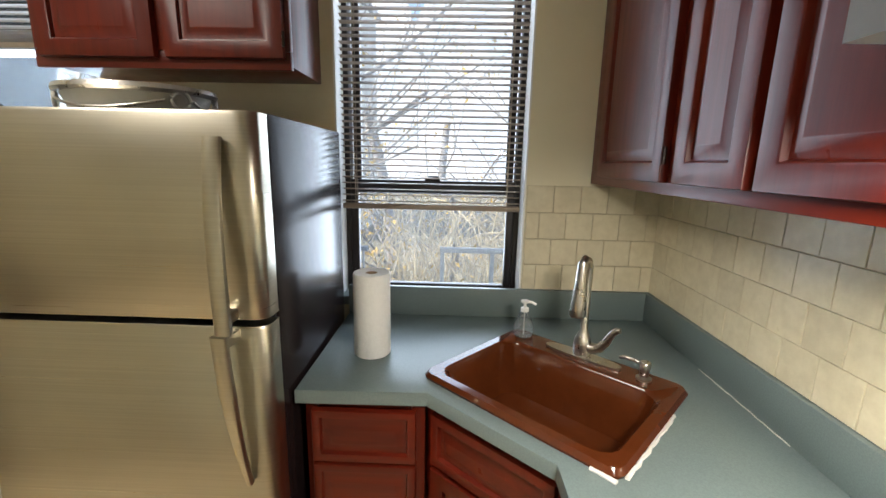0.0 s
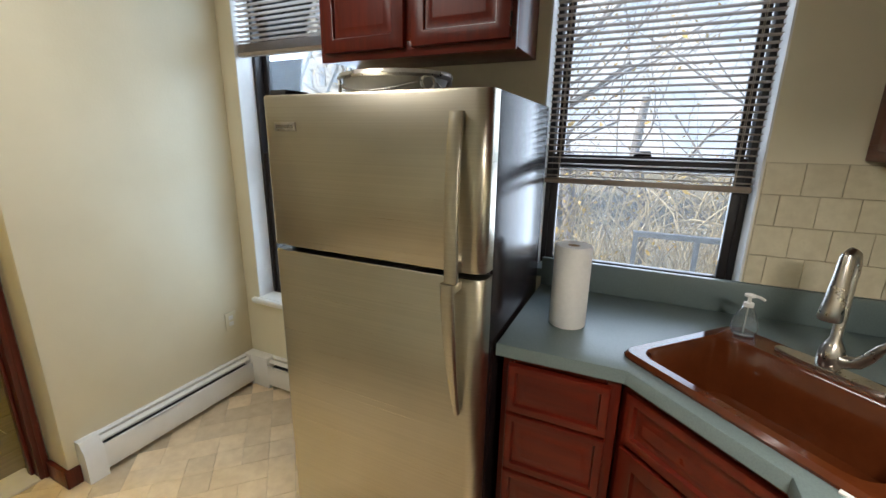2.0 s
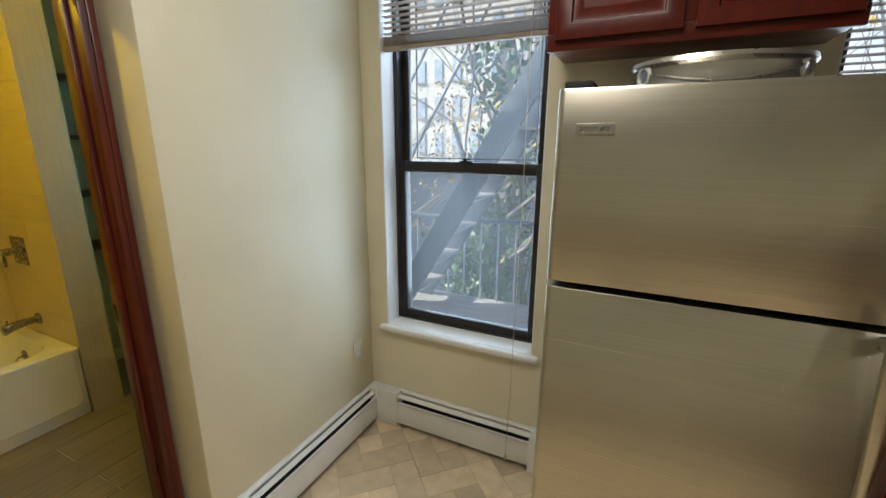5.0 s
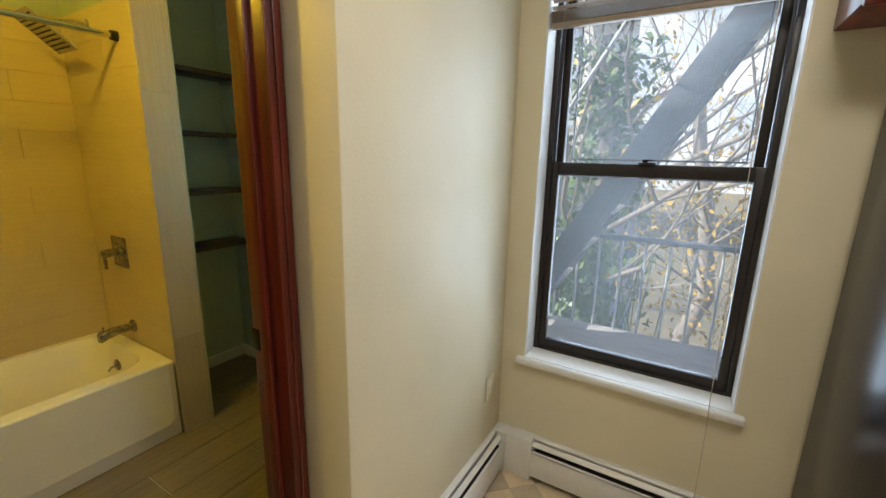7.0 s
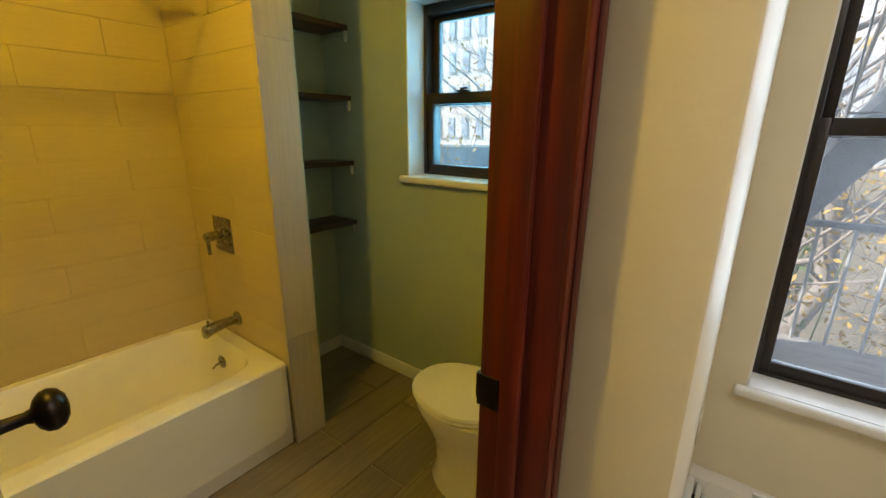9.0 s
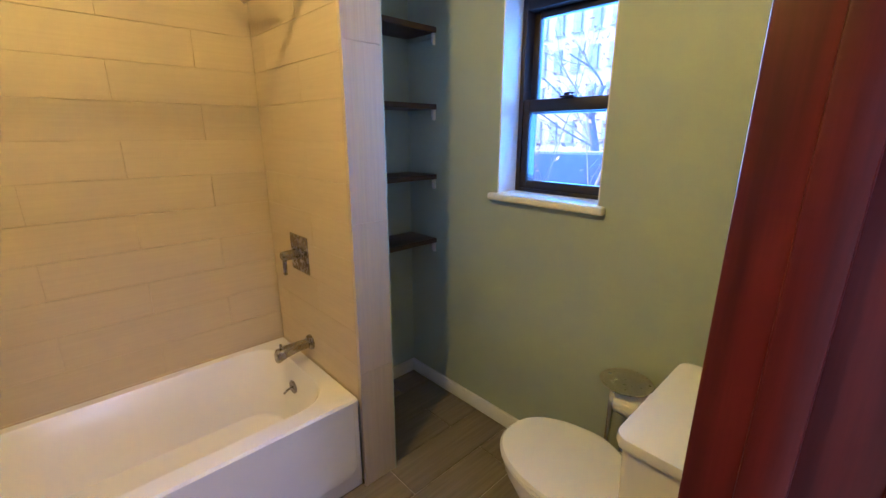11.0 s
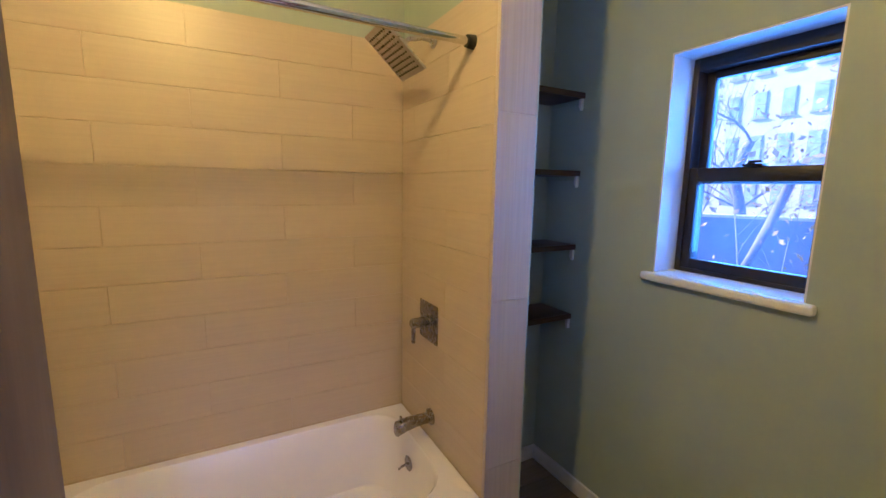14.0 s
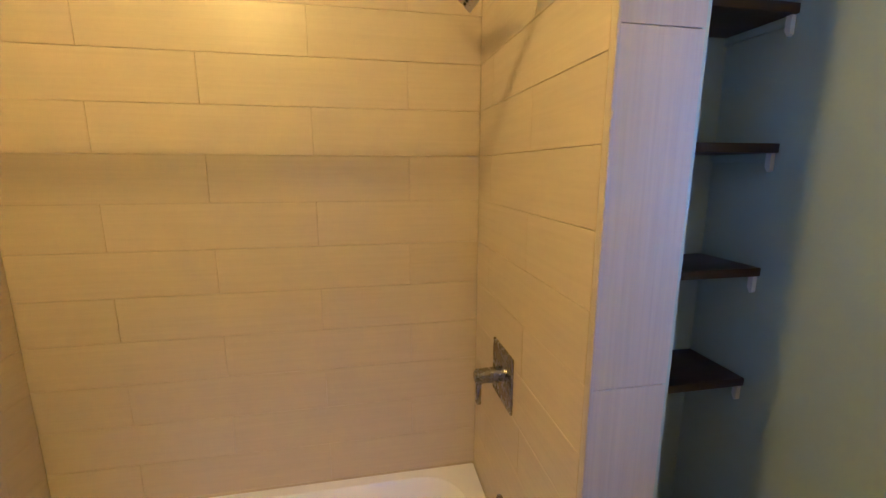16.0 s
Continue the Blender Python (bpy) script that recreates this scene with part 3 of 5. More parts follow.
setting("threshold", bm, MARBLE, "cream marble threshold under the bathroom door", "threshold")

# dark baseboards in the kitchen, white in the bathroom
bm = bm_new()
box(bm, -1.356, 0.742, 0, -1.198, 0.7605, 0.085, 0.004)
box(bm, -1.2125, 0.742, 0, -1.198, 0.80, 0.085, 0.004)
setting("baseboard", bm, MAHOGANY, "dark wooden baseboard round the wall corner", "baseboard")
bm = bm_new()
box(bm, -0.235, WY - 0.016, 0, 0.5, WY, 0.085, 0.004)
setting("baseboard_window", bm, MAHOGANY, "dark wooden baseboard behind the refrigerator", "baseboard")
bm = bm_new()
box(bm, -3.17, WY - 0.014, 0, BATHX, WY, 0.075, 0.004)
box(bm, -3.17, PIERY, 0, -3.157, WY - 0.014, 0.075, 0.004)
setting("baseboard_bath", bm, WHITE, "white wooden baseboard in the bathroom", "baseboard")


# ---- baseboard heaters ----
def heater(name, length, along, origin, end_at):
    """A finned baseboard heater, built along local x with its back at y = 0 (front towards -y), then turned to its wall."""
    h = thing(name, origin, "white enamelled baseboard heater with dark louvre slots", "heater", "baseboard heaters")
    m = pose(*origin, 0, 0, along)
    H, D = 0.195, 0.062
    bm = bm_new()
    box(bm, 0, -0.006, 0.02, length, 0.0, H, 0.001)
    part("back_plate", turned(bm, m), WHITE, h)
    bm = bm_new()
    box(bm, 0, -D, 0.028, length, -D + 0.004, 0.148, 0.001)
    box(bm, 0, -D, 0.140, length, -D + 0.012, 0.150, 0.002)
    part("front_panel", turned(bm, m), WHITE, h)
    bm = bm_new()
    loops = []
    for x in (0, length):
        loops.append([(x, -0.006, H), (x, -0.016, H), (x, -0.022, H - 0.006), (x, -0.022, H - 0.010), (x, -0.016, H - 0.004), (x, -0.006, H - 0.004)])
    rings(bm, loops)
    part("top_hood", turned(bm, m), WHITE, h)
    bm = bm_new()
    rings(bm, [[(x, -0.031, H - 0.012), (x, -0.046, H - 0.026), (x, -0.046, H - 0.029), (x, -0.031, H - 0.015)] for x in (0, length)])
    part("damper", turned(bm, m), WHITE, h)
    bm = bm_new()
    box(bm, 0.01, -D + 0.008, 0.03, length - 0.01, -0.008, 0.135)
    part("fin_core", turned(bm, m), RUBBER, h, "dark fins inside")
    for x in end_at:
        bm = bm_new()
        x0, x1 = (x, x + 0.075) if x == 0 else (x - 0.075, x)
        rings(bm, [[(xx, 0.0, 0.0), (xx, -D - 0.003, 0.0), (xx, -D - 0.003, 0.150), (xx, -0.034, H + 0.003), (xx, 0, H + 0.003)] for xx in (x0, x1)])
        part("end_cap", turned(bm, m), WHITE, h)
    return h


heater("baseboard_heater", 0.78, 0, (-1.03, WY, 0), (0.78,))
heater("baseboard_heater", 0.86, 90, (PARTX, 0.80, 0), (0,))
bm = bm_new()
prism(bm, [(PARTX, 1.66), (PARTX, WY), (-1.03, WY), (-1.03, 1.668), (-1.15, 1.668), (-1.15, 1.66)], 0.0, 0.199, 0.004)
solo("heater_corner_cover", bm, WHITE, "white enamelled corner cover between two baseboard heaters", "heater cover")

# ---- refrigerator ----
fridge = thing("refrigerator", (0.18, 1.35, 0), "stainless steel top-freezer refrigerator with dark sides", "refrigerator")
FX0, FX1, FY = -0.174, 0.529, 1.03
bm = bm_new()
box(bm, FX0 + 0.006, 1.11, 0.03, FX1 - 0.004, 1.68, 1.596, 0.006)
part("cabinet_body", bm, FRIDGESIDE, fridge, "dark textured enamel sides")
bm = bm_new()
box(bm, FX0 + 0.012, 1.097, 0.05, FX1 - 0.010, 1.113, 1.589)
part("door_gasket", bm, RUBBER, fridge)


def fridge_door(z0, z1, name):
    bm = bm_new()
    r, n = 0.038, 7
    lp = [(FX0, 1.097)]
    lp += [(FX0 + r * 0.45 - r * 0.45 * math.cos(a), FY + r * 0.45 - r * 0.45 * math.sin(a)) for a in [math.pi / 2 * i / n for i in range(n + 1)]]
    lp += [(FX1 - r + r * math.sin(a), FY + r * 0.8 - r * 0.8 * math.cos(a)) for a in [math.pi / 2 * i / n for i in range(n + 1)]]
    lp += [(FX1, 1.097)]
    rings(bm, [[(x, y + 0.004, z0) for x, y in lp], [(x, y, z0 + 0.006) for x, y in lp], [(x, y, z1 - 0.006) for x, y in lp], [(x, y + 0.004, z1) for x, y in lp]])
    return part(name, bm, STEEL, fridge, "brushed stainless steel door")


fridge_door(1.150, 1.592, "freezer_door")
fridge_door(0.085, 1.134, "lower_door")


def fridge_handle(zs, name):
    """A bar that bows out from the door, wide at the gap and tapering away from it."""
    bm = bm_new()
    loops = []
    n = len(zs)
    for i in range(25):
        t = i / 24
        z = zs[0] + (zs[1] - zs[0]) * t
        bow = 1 - t ** 2.6
        xc = 0.452 + 0.012 * (1 - t) if zs[1] > zs[0] else 0.452 + 0.020 * t
        half = 0.018 if zs[1] > zs[0] else 0.018 - 0.011 * max(0, t - 0.35) / 0.65
        y = FY - 0.012 - 0.040 * bow
        th = 0.010
        lp = []
        for k in range(12):
            a = 2 * math.pi * k / 12
            cx, sy = math.cos(a), math.sin(a)
            lp.append((xc + half * math.copysign(abs(cx) ** 0.6, cx), y + th * math.copysign(abs(sy) ** 0.8, sy), z))
        loops.append(lp)
    rings(bm, loops)
    return bm


part("freezer_handle", fridge_handle((1.138, 1.540), "h"), STEEL, fridge, "bowed stainless handle")
part("lower_handle", fridge_handle((1.134, 0.748), "h"), STEEL, fridge, "bowed tapering stainless handle")
for z in (1.166, 1.118):
    bm = bm_new()
    box(bm, 0.446, FY - 0.05, z - 0.012, 0.470, FY + 0.008, z + 0.012, 0.003)
    part("handle_mount", bm, STEEL, fridge)
bm = bm_new()
box(bm, -0.130, FY - 0.003, 1.494, -0.050, FY + 0.002, 1.518, 0.0015)
badge = part("badge", bm, NICKEL, fridge, "small rectangular metal maker's plate")
bm = bm_new()
box(bm, -0.122, FY - 0.0038, 1.501, -0.058, FY - 0.0028, 1.511)
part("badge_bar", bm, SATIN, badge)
bm = bm_new()
box(bm, FX0 + 0.008, 1.055, 1.592, FX0 + 0.07, 1.155, 1.610, 0.005)
part("hinge_cap", bm, RUBBER, fridge, "dark plastic hinge cap")
bm = bm_new()
box(bm, FX0 + 0.01, 1.085, 0.0, FX1 - 0.01, 1.12, 0.078, 0.003)
part("base_grille", bm, RUBBER, fridge)

# large oval pan with looped rim resting on the refrigerator
PX, PY = 0.143, 1.25
pan = thing("roasting_pan", (PX, PY, 1.597), "pale grey oval lidded pan resting on the refrigerator", "pan")


def oval(cx, cy, rx, ry, z, n=40):
    return [(cx + rx * math.cos(2 * math.pi * i / n), cy + ry * math.sin(2 * math.pi * i / n), z) for i in range(n)]


bm = bm_new()
rings(bm, [oval(PX, PY, 0.14, 0.10, 1.597), oval(PX, PY, 0.152, 0.115, 1.604), oval(PX, PY, 0.168, 0.132, 1.647), oval(PX, PY, 0.16, 0.125, 1.647), oval(PX, PY, 0.14, 0.10, 1.607)])
part("pan_body", bm, PANWHITE, pan)
bm = bm_new()
rings(bm, [oval(PX, PY, 0.178, 0.140, 1.642), oval(PX, PY, 0.183, 0.145, 1.649), oval(PX, PY, 0.180, 0.142, 1.659), oval(PX, PY, 0.155, 0.12, 1.663), oval(PX, PY, 0.04, 0.03, 1.666)])
part("lid", bm, NICKEL, pan, "grey metal rim and lid")
for a in (-150, -30, 30, 150):
    c, s = math.cos(radians(a)), math.sin(radians(a))
    p = Vector((PX + 0.168 * c, PY + 0.132 * s, 1.626))
    out = Vector((c / 0.168, s / 0.132, 0)).normalized()
    side = Vector((-out.y, out.x, 0))
    bm = bm_new()
    tube(bm, [p + out * 0.006 + side * 0.02 * math.cos(t) + Vector((0, 0, 0.02 * math.sin(t))) for t in [2 * math.pi * i / 18 for i in range(19)]], 0.005, 8)
    part("ring_boss", bm, PANWHITE, pan)
for a0, a1 in ((-138, -42), (-18, 18)):
    bm = bm_new()
    pts = []
    for i in range(13):
        a = radians(a0 + (a1 - a0) * i / 12)
        sag = 0.022 * math.sin(math.pi * i / 12)
        pts.append((PX + 0.172 * math.cos(a), PY + 0.136 * math.sin(a), 1.626 - sag))
    tube(bm, pts, 0.0035, 8)
    part("wire_handle", bm, NICKEL, pan)


# ---- cabinets ----
def raised_door(parent, o, u, v, w, h, name="door", bead=0.05, handle=False, knuckles=False):
    """A raised-panel front. o: lower left corner on the face, u: unit along the width, outward normal v."""
    o, u, v = Vector(o), Vector(u), Vector(v)
    up = Vector((0, 0, 1))
    m = Matrix((( *u, 0), (*(-v), 0), (*up, 0), (0, 0, 0, 1))).transposed()
    m.translation = o
    grain_mat = CHERRY if h > w * 0.8 else (CHERRY_X if abs(u.x) > 0.5 else CHERRY_Y)
    bm = bm_new()
    t = 0.020
    b = min(bead, h * 0.3)
    def rect(i, y):
        return [(i, y, i), (w - i, y, i), (w - i, y, h - i), (i, y, h - i)]
    rings(bm, [rect(0, 0), rect(0, -t + 0.004), rect(0.0015, -t + 0.001), rect(0.005, -t), rect(b - 0.008, -t), rect(b - 0.004, -t + 0.002), rect(b, -t + 0.012), rect(b, 0)], cap0=False, cap1=False)
    d = part(name, turned(bm, m), grain_mat, parent, "cherry raised-panel front")
    bm = bm_new()
    q = min(0.028, (h - 2 * b) * 0.3)
    loops = []
    for inset, y in ((0.0, -0.008), (0.004, -0.007), (q, -0.017), (q + 0.003, -0.017)):
        loops.append([(b + inset, y, b + inset), (w - b - inset, y, b + inset), (w - b - inset, y, h - b - inset), (b + inset, y, h - b - inset)])
    rings(bm, loops, cap0=False)
    part("raised_panel", turned(bm, m), grain_mat, d)
    if knuckles:
        for z in (h * 0.12, h * 0.88):
            bm = bm_new()
            cyl(bm, (w + 0.003, -t - 0.001, z - 0.02), (w + 0.003, -t - 0.001, z + 0.02), 0.004, seg=8)
            part("hinge", turned(bm, m), BLACKMETAL, d)
    return d


# wall cabinet above the refrigerator
CB = 1.750
wc = thing("wall_cabinet", (0.085, 1.58, CB), "cherry wood wall cabinet with two raised-panel doors above the refrigerator", "cabinet", "cherry wall cabinets")
bm = bm_new()
box(bm, -0.297, 1.467, CB + 0.012, 0.452, WY, 2.2, 0.003)
part("carcass", bm, CHERRY, wc)
bm = bm_new()
box(bm, -0.300, 1.448, CB, 0.455, 1.467, CB + 0.05, 0.003)
box(bm, -0.300, 1.448, 2.16, 0.455, 1.467, 2.2, 0.003)
for x0, x1 in ((-0.300, -0.264), (0.060, 0.108), (0.420, 0.455)):
    box(bm, x0, 1.448, CB + 0.05, x1, 1.467, 2.16, 0.003)
part("face_frame", bm, CHERRY_X, wc)
raised_door(wc, (-0.274, 1.448, CB + 0.028), (1, 0, 0), (0, -1, 0), 0.342, 0.42, knuckles=False)
raised_door(wc, (0.098, 1.448, CB + 0.028), (1, 0, 0), (0, -1, 0), 0.342, 0.42, knuckles=True)

# wall cabinet run on the east wall
EB = 1.435
ec = thing("wall_cabinet", (1.56, 0.6, EB), "long cherry wood wall cabinet with raised-panel doors over the counter", "cabinet", "cherry wall cabinets")
bm = bm_new()
box(bm, 1.446, 0.507, EB + 0.012, EAST, WY, 2.2, 0.003)
part("carcass", bm, CHERRY, ec)
bm = bm_new()
box(bm, 1.428, 0.507, EB, 1.446, WY, EB + 0.045, 0.003)
box(bm, 1.428, 0.507, 2.16, 1.446, WY, 2.2, 0.003)
stiles = [(1.60, WY), (1.11, 1.19), (0.855, 0.905), (0.507, 0.535)]
for y0, y1 in stiles:
    box(bm, 1.428, y0, EB + 0.045, 1.446, y1, 2.16, 0.003)
part("face_frame", bm, CHERRY_Y, ec)
for y0, y1 in ((1.179, 1.622), (0.892, 1.124), (0.518, 0.868)):
    raised_door(ec, (1.428, y1, EB + 0.028), (0, -1, 0), (-1, 0, 0), y1 - y0, 0.72)
for z in (EB + 0.09, EB + 0.62):
    bm = bm_new()
    cyl(bm, (1.412, 1.172, z - 0.02), (1.412, 1.172, z + 0.02), 0.005, seg=8)
    part("hinge", bm, BLACKMETAL, ec)

# range hood beside the wall cabinet
hood = thing("range_hood", (1.44, 0.1, 1.56), "grey metal range hood under the cabinets", "range hood")
bm = bm_new()
rings(bm, [[(1.20, y, 1.584), (1.69, y, 1.584), (1.69, y, 1.72), (1.30, y, 1.72), (1.20, y, 1.68)] for y in (-0.24, 0.502)])
part("hood_body", bm, HOODGREY, hood)
bm = bm_new()
box(bm, 1.34, -0.2, 1.577, 1.64, 0.44, 1.585, 0.002)
part("filter", bm, NICKEL, hood)
bm = bm_new()
box(bm, 1.225, 0.30, 1.578, 1.305, 0.47, 1.586, 0.003)
part("lamp_lens", bm, LAMPGLASS, hood, "lit frosted lamp lens")
oc = thing("wall_cabinet", (1.56, 0.1, 1.722), "short cherry wood wall cabinet above the range hood", "cabinet", "cherry wall cabinets")
bm = bm_new()
box(bm, 1.446, -0.24, 1.722, EAST, 0.503, 2.2, 0.003)
part("carcass", bm, CHERRY, oc)
for y1 in (0.49, 0.12):
    raised_door(oc, (1.446, y1, 1.735), (0, -1, 0), (-1, 0, 0), 0.34, 0.45)

# base cabinets under the counter: drawer unit, corner sink unit, side run
bc = thing("base_cabinet", (0.7, 1.45, 0), "cherry wood base cabinet with a stack of drawers", "cabinet", "cherry base cabinets")
bm = bm_new()
prism(bm, [(0.553, 1.195), (0.868, 1.195), (0.868, 1.70), (0.553, 1.70)], 0.09, 0.878)
part("carcass", bm, CHERRY, bc)
bm = bm_new()
box(bm, 0.550, 1.176, 0.09, 0.582, 1.195, 0.878, 0.003)
box(bm, 0.836, 1.176, 0.09, 0.872, 1.195, 0.878, 0.003)
for z0, z1 in ((0.855, 0.878), (0.685, 0.705), (0.485, 0.505), (0.285, 0.305), (0.09, 0.12)):
    box(bm, 0.582, 1.176, z0, 0.836, 1.195, z1, 0.003)
part("face_frame", bm, CHERRY, bc)
for z0, z1 in ((0.700, 0.852), (0.500, 0.690), (0.300, 0.490), (0.105, 0.290)):
    raised_door(bc, (0.570, 1.176, z0), (1, 0, 0), (0, -1, 0), 0.278, z1 - z0, name="drawer_front", bead=0.026)
bm = bm_new()
box(bm, 0.553, 1.24, 0.0, 0.868, 1.70, 0.09)
part("toe_kick", bm, MAHOGANY, bc)

cc = thing("corner_sink_cabinet", (1.2, 1.3, 0), "cherry wood corner sink cabinet with angled false drawer and door", "cabinet", "cherry base cabinets")
A, B = Vector((0.886, 1.197, 0)), Vector((1.188, 0.930, 0))
U = (B - A).normalized()
N = Vector((-U.y, U.x, 0))
N = N if N.y < 0 else -N
bm = bm_new()
prism(bm, [(0.876, 1.198), (1.184, 0.926), (1.66, 0.926), (1.66, 1.70), (0.876, 1.70)], 0.09, 0.70)
prism(bm, [(0.876, 1.198), (1.184, 0.926), (1.215, 0.926), (0.905, 1.215)], 0.70, 0.878)
part("carcass", bm, CHERRY, cc)
W = (B - A).length
raised_door(cc, A + U * 0.02 + N * 0.004 + Vector((0, 0, 0.700)), U, N, W - 0.04, 0.150, name="false_drawer", bead=0.03)
raised_door(cc, A + U * 0.02 + N * 0.004 + Vector((0, 0, 0.105)), U, N, W - 0.04, 0.580, name="door")
bm = bm_new()
prism(bm, [(0.92, 1.22), (1.22, 0.96), (1.66, 0.96), (1.66, 1.70), (0.92, 1.70)], 0.0, 0.09)
part("toe_kick", bm, MAHOGANY, cc)

sc = thing("base_cabinet", (1.45, 0.2, 0), "cherry wood base cabinet run along the tiled wall", "cabinet", "cherry base cabinets")
bm = bm_new()
box(bm, 1.192, -0.60, 0.09, 1.66, 0.920, 0.878)
part("carcass", bm, CHERRY, sc)
for i in range(3):
    y1 = 0.90 - i * 0.5
    raised_door(sc, (1.192, y1, 0.700), (0, -1, 0), (-1, 0, 0), 0.47, 0.152, name="drawer_front", bead=0.026)
    raised_door(sc, (1.192, y1, 0.105), (0, -1, 0), (-1, 0, 0), 0.47, 0.580)
bm = bm_new()
box(bm, 1.25, -0.60, 0, 1.66, 0.92, 0.09)
part("toe_kick", bm, MAHOGANY, sc)

# ---- worktop with a cut for the sink, and its upstand ----
SL, SB, SF = Vector((0.851, 1.218, 0)), Vector((1.138, 1.532, 0)), Vector((1.248, 0.850, 0))
SU = (SF - SL).normalized()
SV = Vector((-SU.y, SU.x, 0))
SW, SD = 0.547, 0.452
SO = Vector((0.857, 1.234, 0.0))
SM = Matrix(((SU.x, SV.x, 0, SO.x), (SU.y, SV.y, 0, SO.y), (0, 0, 1, 0), (0, 0, 0, 1)))


def sink_pt(a, b, z=0.0):
    return SM @ Vector((a, b, z))


worktop = thing("worktop", (1.2, 1.3, 0.88), "grey-green laminate corner worktop with upstand", "worktop")
outer = [(0.535, 1.145), (0.877, 1.152), (1.152, 0.908), (1.152, -0.60), (EAST, -0.60), (EAST, WY), (0.535, WY)]
hole = [sink_pt(a, b) for a, b in ((0.03, 0.03), (SW - 0.03, 0.03), (SW - 0.03, SD - 0.03), (0.03, SD - 0.03))]
bm = bm_new()
zt, zb = 0.918, 0.880


def ring_plate(bm, outer, hole, z0, z1):
    """A slab with a hole: faces bridged from each outer corner to the hole."""
    pairs = [(0, 0), (1, 0), (2, 1), (3, 1), (4, 2), (5, 2), (6, 3)]
    n = len(outer)
    for z, flip in ((z1, False), (z0, True)):
        o = [bm.verts.new((x, y, z)) for x, y in outer]
        h = [bm.verts.new((p.x, p.y, z)) for p in hole]
        for i in range(n):
            j = (i + 1) % n
            hi, hj = pairs[i][1], pairs[j][1]
            f = (o[i], o[j], h[hi]) if hi == hj else (o[i], o[j], h[hj], h[hi])
            bm.faces.new(tuple(reversed(f)) if flip else f)
        if z == z1:
            top_o, top_h = o, h
    for a, b in ((top_o, o), (h, top_h)):
        for i in range(len(a)):
            j = (i + 1) % len(a)
            bm.faces.new((a[i], b[i], b[j], a[j]))
    bmesh.ops.recalc_face_normals(bm, faces=bm.faces)


ring_plate(bm, outer, hole, zb, zt)
es = [e for e in bm.edges if abs(e.verts[0].co.z - zt) < 1e-5 and abs(e.verts[1].co.z - zt) < 1e-5 and len(e.link_faces) == 2 and any(abs(f.normal.z) < 0.5 for f in e.link_faces)]
bmesh.ops.bevel(bm, geom=es, offset=0.004, segments=2, profile=0.5, affect="EDGES")
part("slab", bm, LAMINATE, worktop)
bm = bm_new()
box(bm, 0.535, WY - 0.022, zt, EAST - 0.022, WY, 1.030, 0.003)
box(bm, 0.497, WY - 0.004, 0.945, 1.195, 1.836, 0.98, 0.002)
part("upstand", bm, LAMINATE, worktop)
bm = bm_new()
box(bm, EAST - 0.022, -0.60, zt, EAST, WY, 1.030, 0.003)
part("upstand", bm, LAMINATE, worktop)
bm = bm_new()
rnd = random.Random(4)
pts = [(EAST - 0.024, 1.45 - 0.02 * i + rnd.uniform(-0.001, 0.001), zt + 0.002 + rnd.uniform(-0.001, 0.001)) for i in range(6, 24)]
tube(bm, pts, 0.0013, 6)
part("caulk_line", bm, CAULK, worktop, "thin pale sealant line")

# ---- brown drop-in sink ----
def rounded(a0, b0, a1, b1, r, z, n=6):
    out = []
    for cx, cy, s in ((a1 - r, b0 + r, -90), (a1 - r, b1 - r, 0), (a0 + r, b1 - r, 90), (a0 + r, b0 + r, 180)):
        for i in range(n + 1):
            t = radians(s + 90 * i / n)
            out.append(sink_pt(cx + r * math.cos(t), cy + r * math.sin(t), z))
    return out


sink = thing("kitchen_sink", (1.2, 1.2, zt), "glossy brown enamel drop-in corner sink", "sink")
bm = bm_new()
L = [rounded(0.0, 0.0, SW, SD, 0.028, zt + 0.001), rounded(-0.002, -0.002, SW + 0.002, SD + 0.002, 0.03, zt + 0.008), rounded(0.006, 0.006, SW - 0.006, SD - 0.006, 0.028, zt + 0.019),
     rounded(0.03, 0.028, SW - 0.03, SD - 0.095, 0.05, zt + 0.019), rounded(0.038, 0.034, SW - 0.038, SD - 0.103, 0.05, zt + 0.010), rounded(0.05, 0.045, SW - 0.05, SD - 0.112, 0.055, zt - 0.09),
     rounded(0.062, 0.056, SW - 0.062, SD - 0.122, 0.05, zt - 0.145), rounded(0.095, 0.085, SW - 0.095, SD - 0.15, 0.04, zt - 0.160), rounded(0.24, 0.14, SW - 0.24, SD - 0.20, 0.02, zt - 0.164)]
rings(bm, L, cap0=False)
part("basin", bm, SINKBROWN, sink)
bm = bm_new()
p = sink_pt(SW * 0.42, 0.17)
lathe(bm, [(0.006, 0.0), (0.02, -0.004), (0.036, -0.002), (0.040, 0.002), (0.036, 0.004), (0.03, 0.001), (0.004, 0.003)], (p.x, p.y, zt - 0.162), 24)
part("drain", bm, NICKEL, sink)
bm = bm_new()
rnd = random.Random(9)
pts = [sink_pt(SW + 0.004 + rnd.uniform(-0.002, 0.003), 0.02 + 0.018 * i, zt + 0.002) for i in range(17)]
tube(bm, pts, 0.0048, 6)
pts = [sink_pt(SW - 0.005 - 0.018 * i, -0.003 + rnd.uniform(-0.002, 0.002), zt + 0.002) for i in range(4)]
tube(bm, pts, 0.0055, 6)
part("caulk_bead", bm, CAULK, sink, "uneven white sealant bead")

